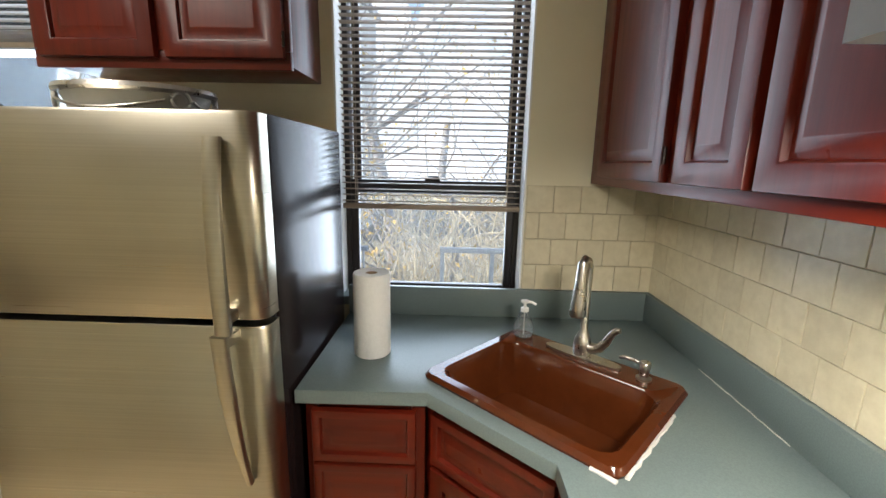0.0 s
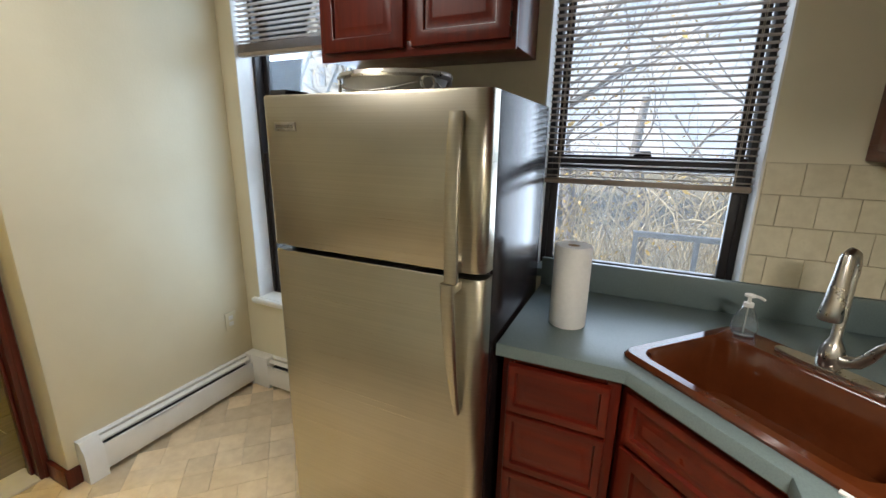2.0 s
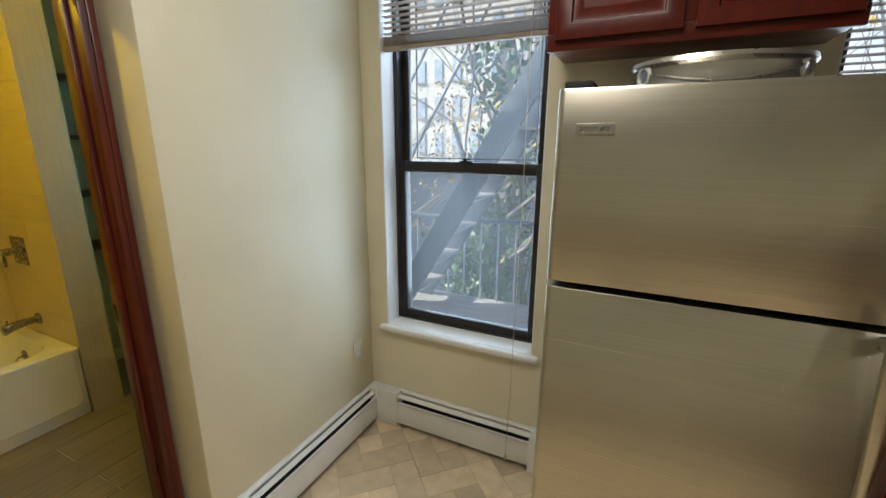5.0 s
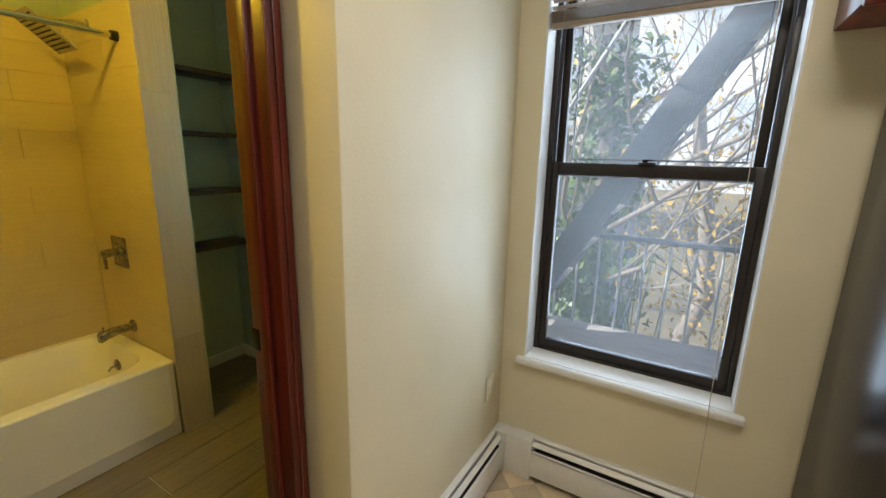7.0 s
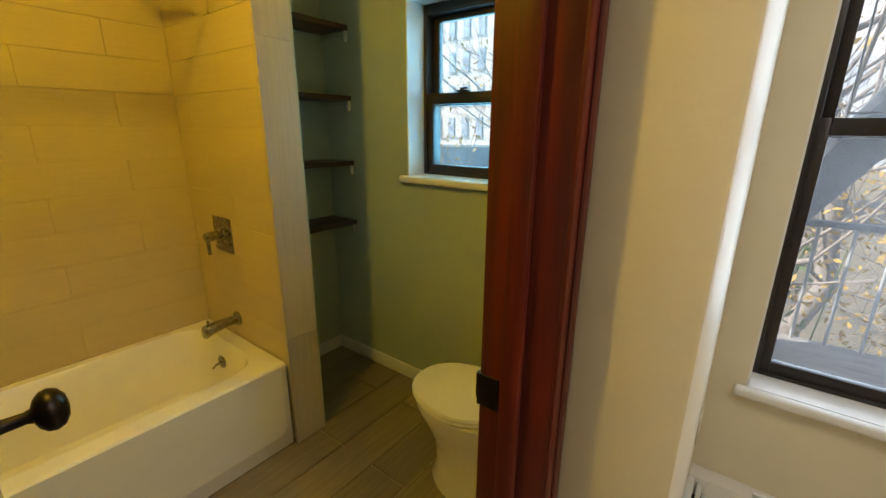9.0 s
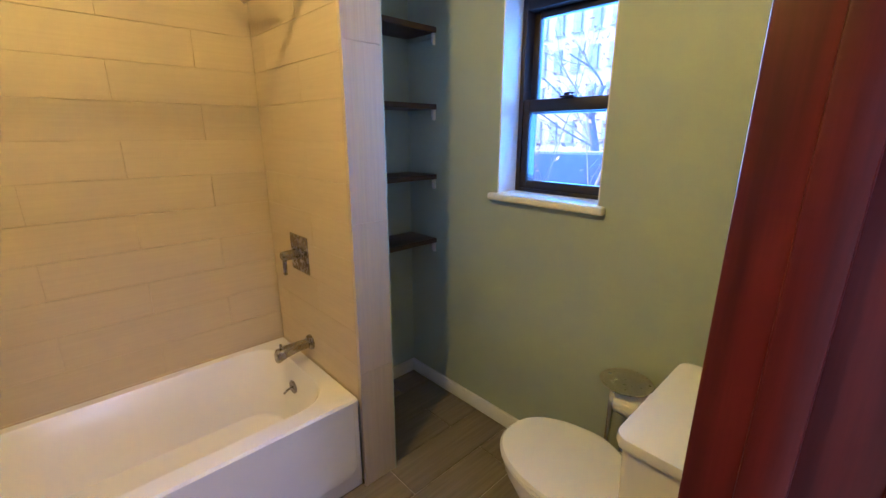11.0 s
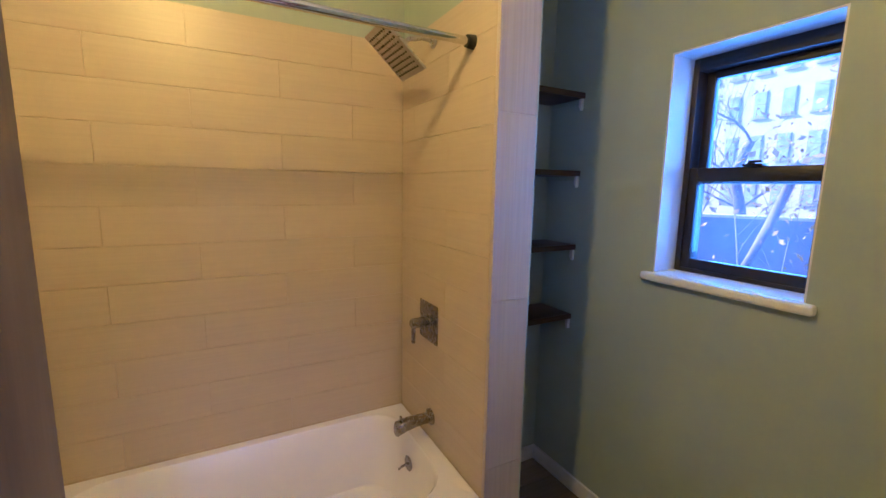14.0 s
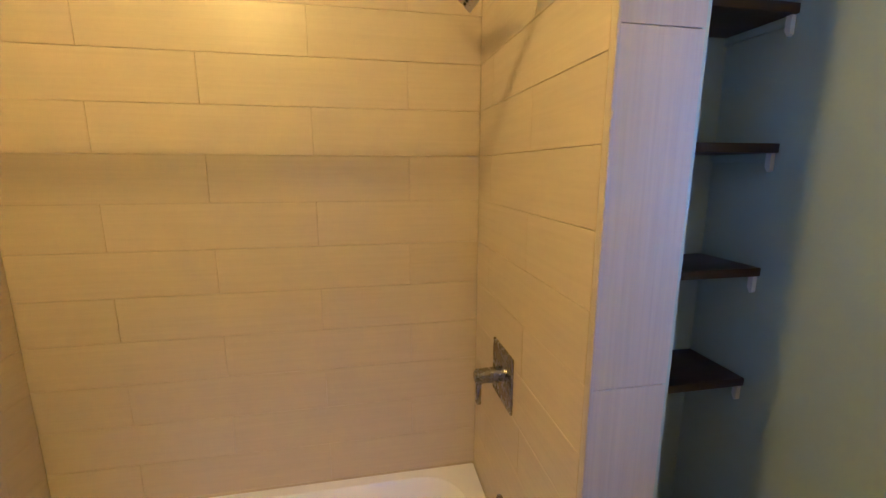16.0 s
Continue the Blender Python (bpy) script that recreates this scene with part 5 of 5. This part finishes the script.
def tree(x, y, height, r, seed, label, leaves=120, ivy=0):
    rnd = random.Random(seed)
    t = thing("tree", (x, y, GZ), label, "tree", "bare trees behind the house")
    trunk = Bundle()
    pts = [Vector((x + rnd.uniform(-0.06, 0.06) * i, y + rnd.uniform(-0.06, 0.06) * i, GZ + height * 0.62 * i / 7)) for i in range(8)]
    trunk.tube(pts, r, r * 0.6, 12)
    trunk.part("trunk", BARK, t)
    limbs, tips = Bundle(), []
    for i in range(7):
        p = pts[rnd.randint(3, 7)]
        a = rnd.uniform(0, 2 * math.pi)
        grow(limbs, tips, p, Vector((math.cos(a), math.sin(a), rnd.uniform(0.3, 1.0))).normalized(), height * rnd.uniform(0.22, 0.36), r * 0.17, 2 if leaves < 200 else 3, rnd)
    limbs.part("limbs", BARK, t)
    lv = Bundle()
    for i in range(leaves):
        p = tips[rnd.randrange(len(tips))]
        lv.leaf(p + Vector((rnd.uniform(-1, 1), rnd.uniform(-1, 1), rnd.uniform(-1, 1))) * 0.1, rnd.uniform(0.025, 0.05), rnd)
    lv.part("crown", DRYLEAF, t, "sparse yellow autumn leaves")
    if ivy:
        iv = Bundle()
        for i in range(ivy):
            k = rnd.uniform(0.15, 6.9)
            c = pts[int(k)].lerp(pts[int(k) + 1], k - int(k))
            a = rnd.uniform(0, 2 * math.pi)
            rr = r * rnd.uniform(0.9, 1.6 + 1.8 * abs(math.sin(k * 2.1)))
            iv.leaf(c + Vector((math.cos(a) * rr, math.sin(a) * rr, rnd.uniform(-0.1, 0.1))), rnd.uniform(0.045, 0.085), rnd)
        iv.part("ivy", IVY, t, "dense green ivy round the trunk")


tree(-1.75, 5.4, 9.5, 0.20, 3, "bare tree with ivy-covered trunk behind the fire escape", 260, 4200)
tree(0.75, 6.6, 8.5, 0.09, 5, "bare grey tree with a few yellow leaves", 160)
tree(-0.35, 8.2, 9.0, 0.16, 8, "bare grey tree with yellow leaves", 420)
tree(2.3, 7.4, 8.0, 0.14, 13, "bare grey tree with a few yellow leaves", 160)
tree(-4.1, 6.2, 8.0, 0.08, 21, "bare tree with sunlit yellow leaves beside the wall", 1500)
tree(4.5, 10.0, 9.5, 0.18, 34, "bare grey tree with a few yellow leaves", 160)
tree(-7.5, 12.0, 9.5, 0.18, 55, "bare grey tree with a few yellow leaves", 300)

# tangle of dry vines, lit by the sun
rnd = random.Random(77)
vines = Bundle()
for i in range(1100):
    x = rnd.uniform(0.15, 3.6)
    y = rnd.uniform(3.7, 6.0)
    top = rnd.uniform(-0.6, 1.35) - (0.35 if x < 0.1 else 0)
    p = Vector((x, y, top))
    d = Vector((rnd.uniform(-0.7, 0.7), rnd.uniform(-0.4, 0.4), rnd.uniform(-1, 0.25)))
    pts = [p]
    for k in range(7):
        d = (d + Vector((rnd.uniform(-1, 1) * 0.35, rnd.uniform(-1, 1) * 0.3, -0.22))).normalized()
        pts.append(pts[-1] + d * rnd.uniform(0.12, 0.24))
    vines.tube(pts, rnd.uniform(0.004, 0.009), 0.0025, 4)
tagged(vines.part("vine_thicket", STRAW), "tangled dry straw-coloured vines in the yard", "shrub", kind="stuff")
lv = Bundle()
for i in range(900):
    lv.leaf(Vector((rnd.uniform(-0.8, 3.6), rnd.uniform(3.6, 6.0), rnd.uniform(-1.6, 1.25))), rnd.uniform(0.02, 0.05), rnd)
for i in range(650):
    a, b = rnd.uniform(0, 2 * math.pi), math.sqrt(rnd.uniform(0, 1))
    lv.leaf(Vector((-0.35 + 0.8 * b * math.cos(a), rnd.uniform(4.0, 5.2), 0.55 + 0.95 * b * math.sin(a))), rnd.uniform(0.02, 0.045), rnd)
tagged(lv.part("vine_leaves", DRYLEAF), "yellow leaves hanging among the vines", "leaves", kind="stuff")

iv = Bundle()
for i in range(2600):
    a, b = rnd.uniform(0, 2 * math.pi), rnd.uniform(0, 1)
    iv.leaf(Vector((-1.45 + 0.75 * b * math.cos(a) * rnd.uniform(0.4, 1), 4.1 + 0.4 * b * math.sin(a), rnd.uniform(-1.2, 0.98) - 0.45 * b)), rnd.uniform(0.035, 0.07), rnd)
for i in range(60):
    p = Vector((-1.30 + rnd.uniform(-0.4, 0.4), 4.1 + rnd.uniform(-0.3, 0.3), -1.6))
    iv.tube([p, p + Vector((rnd.uniform(-0.2, 0.2), 0, 1.2)), p + Vector((rnd.uniform(-0.3, 0.3), 0, 2.2))], 0.012, 0.005, 4)
tagged(iv.part("ivy_bush", IVY), "green ivy bush below the fire escape", "bush")

# iron fire escape with its stair
fe_ = thing("fire_escape", (-0.9, 2.4, 0.25), "grey painted iron fire escape with railing and steep stair", "fire escape")
bm = bm_new()
box(bm, -2.6, 2.03, 0.25, 0.35, 2.98, 0.285, 0.003)
part("deck", bm, DECKGREY, fe_, "weathered grey deck")
bm = bm_new()
box(bm, -2.6, 2.93, 0.90, 0.35, 2.975, 0.93, 0.003)
part("top_rail", bm, IRON, fe_)
for i in range(22):
    x = -2.56 + i * 0.137
    bm = bm_new()
    cyl(bm, (x, 2.952, 0.285), (x, 2.952, 0.905), 0.008, seg=8)
    part("baluster", bm, PALEIRON, fe_)
for y in (2.45, 2.88):
    bm = bm_new()
    m = pose(-1.62, y, 0.13, 0, -58.5, 0)
    box(bm, -0.1, -0.02, -0.07, 3.6, 0.02, 0.07, 0.003, m=m)
    part("stringer", bm, IRON, fe_)
for i in range(13):
    t = (i + 0.5) * 0.26
    c = Vector((-1.62 + t * math.cos(radians(58.5)), 2.665, 0.13 + t * math.sin(radians(58.5))))
    bm = bm_new()
    box(bm, c.x - 0.11, 2.47, c.z - 0.008, c.x + 0.09, 2.86, c.z + 0.008, 0.002)
    part("tread", bm, CONCRETE, fe_)
for dx in (-0.52, -0.80):
    bm = bm_new()
    cyl(bm, (-1.62 + dx, 2.45, 0.13), (-1.62 + dx + 1.75, 2.45, 0.13 + 2.85), 0.012, seg=8)
    part("hand_rail", bm, PALEIRON, fe_)

rl = thing("balcony_railing", (1.5, 2.75, 0.1), "grey iron railing of a small balcony outside the sink window", "railing")
bm = bm_new()
box(bm, 0.86, 2.02, 0.06, 2.6, 2.8, 0.10, 0.003)
part("deck", bm, DECKGREY, rl)
bm = bm_new()
box(bm, 0.85, 2.73, 0.945, 2.6, 2.775, 0.975, 0.003)
part("top_rail", bm, PALEIRON, rl)
for x in (0.865, 1.18, 1.5, 1.82, 2.14, 2.46):
    bm = bm_new()
    box(bm, x - 0.013, 2.74, 0.10, x + 0.013, 2.766, 0.945, 0.002)
    part("post", bm, PALEIRON, rl)

# yard wall and far building
yw = thing("yard_wall", (-4.0, 6.9, GZ), "pale grey rendered yard wall with white coping", "wall")
WM = pose(-5.2, 7.6, 0, 0, 0, 28)
bm = bm_new()
box(bm, -4.5, -0.1, GZ, 4.2, 0.1, 1.02, m=WM)
part("wall_body", bm, YARDWALL, yw)
bm = bm_new()
box(bm, -4.5, -0.14, 1.02, 4.2, 0.14, 1.07, 0.01, m=WM)
part("coping", bm, WHITE, yw)

hs = thing("apartment_building", (-17, 24, GZ), "far pale rendered apartment building with rows of windows", "building")
BM_ = pose(-17, 25, 0, 0, 0, -6)
bm = bm_new()
box(bm, -11, 0, GZ, 11, 9, 11.5, m=BM_)
part("wall", bm, BRICKFAR, hs)
bm = bm_new()
box(bm, -11.3, -0.3, 11.5, 11.3, 9.3, 11.9, m=BM_)
part("roof", bm, CONCRETE, hs)
for r in range(6):
    for c in range(17):
        x, z = -10.2 + 1.27 * c, -1.2 + 2.12 * r
        bm = bm_new()
        box(bm, x - 0.30, -0.06, z, x + 0.30, 0.02, z + 1.25, 0.02, m=BM_)
        box(bm, x - 0.36, -0.12, z - 0.08, x + 0.36, 0.02, z, m=BM_)
        wd = part("window", bm, CONCRETE, hs)
        for q in (0, 1):
            bm = bm_new()
            box(bm, x - 0.25, -0.075, z + 0.05 + q * 0.60, x + 0.25, -0.055, z + 0.60 + q * 0.60, m=BM_)
            part("pane", bm, SKYPANE, wd)


# self-lit backdrop past the yards; its glow stands in for the hazy bright sky
hz = bpy.data.materials.new("self_lit_haze_backdrop")
hz.use_nodes = True
hn, hl = hz.node_tree.nodes, hz.node_tree.links
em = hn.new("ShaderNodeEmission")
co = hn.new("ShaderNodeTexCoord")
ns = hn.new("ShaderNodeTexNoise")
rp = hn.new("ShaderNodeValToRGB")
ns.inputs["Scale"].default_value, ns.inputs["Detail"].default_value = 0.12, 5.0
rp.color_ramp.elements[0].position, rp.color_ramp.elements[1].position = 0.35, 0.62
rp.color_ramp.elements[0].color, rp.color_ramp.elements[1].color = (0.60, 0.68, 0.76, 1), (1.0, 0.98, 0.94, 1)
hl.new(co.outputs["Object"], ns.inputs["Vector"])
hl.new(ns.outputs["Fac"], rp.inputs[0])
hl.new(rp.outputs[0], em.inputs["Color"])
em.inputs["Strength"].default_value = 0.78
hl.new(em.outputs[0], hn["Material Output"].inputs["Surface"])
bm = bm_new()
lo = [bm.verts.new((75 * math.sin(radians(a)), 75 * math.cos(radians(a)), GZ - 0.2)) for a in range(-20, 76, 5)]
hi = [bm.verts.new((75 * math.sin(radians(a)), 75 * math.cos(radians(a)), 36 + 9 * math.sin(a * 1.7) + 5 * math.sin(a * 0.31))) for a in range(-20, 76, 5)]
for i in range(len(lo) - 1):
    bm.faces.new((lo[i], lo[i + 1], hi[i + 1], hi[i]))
setting("backdrop", bm, hz, "self-lit pale backdrop standing in for the bright hazy sky", "backdrop")

# ---- pieces: tiles and floor blocks ----
PIECES = {}


def piece(name, parent, material_, size, at, thick_axis, bevel=0.0015):
    """One tile of a size (plan units) centred at a place; alike tiles share a mesh."""
    key = (material_.name, tuple(round(s, 4) for s in size))
    if key not in PIECES:
        sx, sy, sz = (s * K for s in size)
        me = bpy.data.meshes.new(name)
        b = bevel * K
        hx, hy, hz = sx / 2, sy / 2, sz / 2
        # outer face chamfered along the thin axis
        i = thick_axis[0]
        sgn = thick_axis[1]
        h = [hx, hy, hz]
        o = [j for j in range(3) if j != i]
        vs = []
        for lvl, ins in ((-sgn, 0.0), (sgn * (1 - 2 * b / (2 * h[i])), 0.0), (sgn, b)):
            for a, c in ((-1, -1), (1, -1), (1, 1), (-1, 1)):
                p = [0, 0, 0]
                p[i] = lvl * h[i]
                p[o[0]] = a * (h[o[0]] - ins)
                p[o[1]] = c * (h[o[1]] - ins)
                vs.append(p)
        fs = [(0, 1, 2, 3), (8, 9, 10, 11)]
        for l in (0, 4):
            for k in range(4):
                fs.append((l + k, l + (k + 1) % 4, l + 4 + (k + 1) % 4, l + 4 + k))
        me.from_pydata(vs, [], fs)
        bmx = bmesh.new()
        bmx.from_mesh(me)
        bmesh.ops.recalc_face_normals(bmx, faces=bmx.faces)
        bmx.to_mesh(me)
        bmx.free()
        me.materials.append(material_)
        PIECES[key] = me
    ob = new(name, PIECES[key])
    ob.parent = parent
    ob.location = Vector(at) * K - spot(parent)
    return ob


trnd = random.Random(11)
# kitchen wall tiles, running bond above the upstand
TZ, TH, TWD = 1.030, 0.0985, 0.0985
backing = []
for name, axis in (("tile_field_north", "y"), ("tile_field_east", "x")):
    bm = bm_new()
    if axis == "y":
        box(bm, 1.200, WY - 0.003, TZ, EAST, WY + 0.001, 1.424)
    else:
        box(bm, EAST - 0.003, -0.60, TZ, EAST + 0.001, WY - 0.003, 1.424)
    f = setting(name, bm, GROUT, "cream square wall tiles in running bond", "wall tiles")
    g = 0.0018
    for r in range(4):
        z0 = TZ + r * TH
        off = 0.0 if r % 2 else 0.5
        u = (1.200 if axis == "y" else WY - 0.006)
        lim = (EAST - 0.004 if axis == "y" else (0.30 if r < 4 else 0))
        k = 0
        while (u < lim - 0.004) if axis == "y" else (u > lim + 0.004):
            w = TWD * (off if (k == 0 and off) else 1.0)
            if axis == "y":
                w = min(w, lim - u)
                cu = u + w / 2
                u += w
                at = (cu, WY - 0.005 + trnd.uniform(-0.0006, 0.0006), z0 + TH / 2)
                size = (round(w - g, 3), 0.006, TH - g)
                if w > 0.012:
                    piece("tile", f, TILE, size, at, (1, -1), 0.0011)
            else:
                w = min(w, u - lim)
                cu = u - w / 2
                u -= w
                at = (EAST - 0.005 + trnd.uniform(-0.0006, 0.0006), cu, z0 + TH / 2)
                size = (0.006, round(w - g, 3), TH - g)
                if w > 0.012:
                    piece("tile", f, TILE, size, at, (0, -1), 0.0011)
            k += 1

# bathroom wall tiles
ROW, LEN, Z0 = 0.1345, 0.57, 0.811 - 4 * 0.1345
bm = bm_new()
box(bm, BACKX - 0.012, TUBEND - 0.012, 0.36, BACKX - 0.006, ENDY + 0.012, 2.024)
fb = setting("tile_field_tub_back", bm, BATHGROUT, "taupe linear plank tiles on the tub wall", "wall tiles")
bm = bm_new()
box(bm, BACKX - 0.006, ENDY + 0.006, 0.36, TUBX + 0.0, ENDY + 0.012, 2.024)
fe = setting("tile_field_tub_head", bm, BATHGROUT, "taupe linear plank tiles on the shower wall", "wall tiles")
bm = bm_new()
box(bm, BACKX - 0.006, TUBEND - 0.012, 0.36, TUBX + 0.02, TUBEND - 0.006, 2.024)
ff = setting("tile_field_tub_foot", bm, BATHGROUT, "taupe linear plank tiles at the foot of the tub", "wall tiles")
g = 0.0010
for r in range(13):
    z0, z1 = Z0 + r * ROW, Z0 + (r + 1) * ROW
    zlo = max(z0, 0.385)
    if z1 - zlo < 0.01:
        continue
    zc, h = (zlo + z1) / 2, z1 - zlo - g
    first = 0.238 if r % 2 == 0 else 0.53
    cuts = sorted({TUBEND, ENDY} | {first + LEN * k for k in range(-3, 3) if TUBEND + 0.01 < first + LEN * k < ENDY - 0.01})
    for a, b in zip(cuts, cuts[1:]):
        piece("tile", fb, BATHTILE, (0.006, round(b - a - g, 3), round(h, 4)), (BACKX - 0.003 + trnd.uniform(-0.0004, 0.0004), (a + b) / 2, zc), (0, 1), 0.0007)
    for field, yc, sgn in ((fe, ENDY + 0.003, -1), (ff, TUBEND - 0.003, 1)):
        xs = [BACKX, (-3.205 if r % 2 == 0 else -2.92), TUBX + 0.002]
        for a, b in zip(xs, xs[1:]):
            piece("tile", field, BATHTILE, (round(b - a - g, 3), 0.006, round(h, 4)), ((a + b) / 2, yc + trnd.uniform(-0.0004, 0.0004), zc), (1, sgn), 0.0007)

# upright tiles on the pier's end, with a slim edge trim
bm = bm_new()
box(bm, TUBX + 0.008, ENDY + 0.008, 0.0, TUBX + 0.013, PIERY - 0.012, TOP)
fp = setting("tile_field_pier", bm, BATHGROUT, "taupe upright tiles on the pier end", "wall tiles")
zs = [0.0, 0.51, 1.08, 1.65, 2.22, TOP]
for a, b in zip(zs, zs[1:]):
    piece("tile", fp, PIERTILE, (0.006, PIERY - ENDY - 0.010, round(b - a - g, 3)), (TUBX + 0.016, (ENDY + PIERY) / 2, (a + b) / 2), (0, 1), 0.0007)
bm = bm_new()
box(bm, TUBX + 0.004, ENDY - 0.001, 0.0, TUBX + 0.0205, ENDY + 0.006, TOP, 0.001)
setting("trim_pier", bm, PIERTILE, "slim taupe edge trim on the pier", "trim")
bm = bm_new()
box(bm, BACKX, PIERY - 0.012, 0, TUBX + 0.019, PIERY, TOP)
setting("wall_pier_back", bm, GREEN, "pale green painted back of the pier", "wall")
bm = bm_new()
tube(bm, [(BACKX + 0.003, TUBEND + 0.01, RIM + 0.001), (BACKX + 0.003, 0.3, RIM + 0.001), (BACKX + 0.003, ENDY - 0.004, RIM + 0.001)], 0.003, 6)
setting("trim_tub_joint", bm, BATHGROUT, "dark sealant joint above the tub", "trim")

# bathroom floor planks
xs = [-2.646 + 0.1855 * i for i in range(-3, 7)]
g = 0.0048
for i, (a, b) in enumerate(zip(xs, xs[1:])):
    a, b = max(a, -3.17), min(b, -1.505)
    if b - a < 0.01:
        continue
    first = 0.41 if i % 2 == 1 else 0.79
    cuts = [TUBEND - 0.4] + [first + 0.74 * k for k in range(-2, 3) if TUBEND - 0.35 < first + 0.74 * k < WY - 0.05] + [WY]
    for c, d in zip(cuts, cuts[1:]):
        piece("plank_tile", floor_bath, PLANKTILE_Y, (round(b - a - g, 3), round(d - c - g, 3), 0.008), ((a + b) / 2, (c + d) / 2, -0.004), (2, 1), 0.001)

# kitchen floor: interlocking blocks laid at 45 degrees
w = 0.118
rot = Matrix.Rotation(radians(45), 3, "Z")
g = 0.0014
count = 0
for n in range(-26, 27):
    for m in range(-14, 15):
        for kind in (0, 1):
            x, y = n + 2 * m, n - 2 * m
            if kind:
                c, size = (x + 0.5, y + 2.0), (w - g, 2 * w - g)
            else:
                c, size = (x + 1.0, y + 0.5), (2 * w - g, w - g)
            p = rot @ Vector((c[0] * w, c[1] * w, 0))
            cx, cy = p.x, p.y
            if not (-1.42 < cx < 0.95 and -0.75 < cy < WY):
                continue
            if 0.0 < cx < 0.5 and cy > 1.35:
                continue
            split = trnd.random()
            if split < 0.42:
                s = w - g
                d = Vector((0, w / 2, 0)) if kind else Vector((w / 2, 0, 0))
                for q in (-1, 1):
                    pp = p + rot @ (d * q)
                    ob = piece("floor_block", floor, VINYL, (s, s, 0.006), (pp.x, pp.y, -0.003), (2, 1), 0.0006)
                    ob.rotation_euler = (0, 0, radians(45))
                    count += 1
            else:
                ob = piece("floor_block", floor, VINYL, (size[0], size[1], 0.006), (cx, cy, -0.003), (2, 1), 0.0006)
                ob.rotation_euler = (0, 0, radians(45))
                count += 1
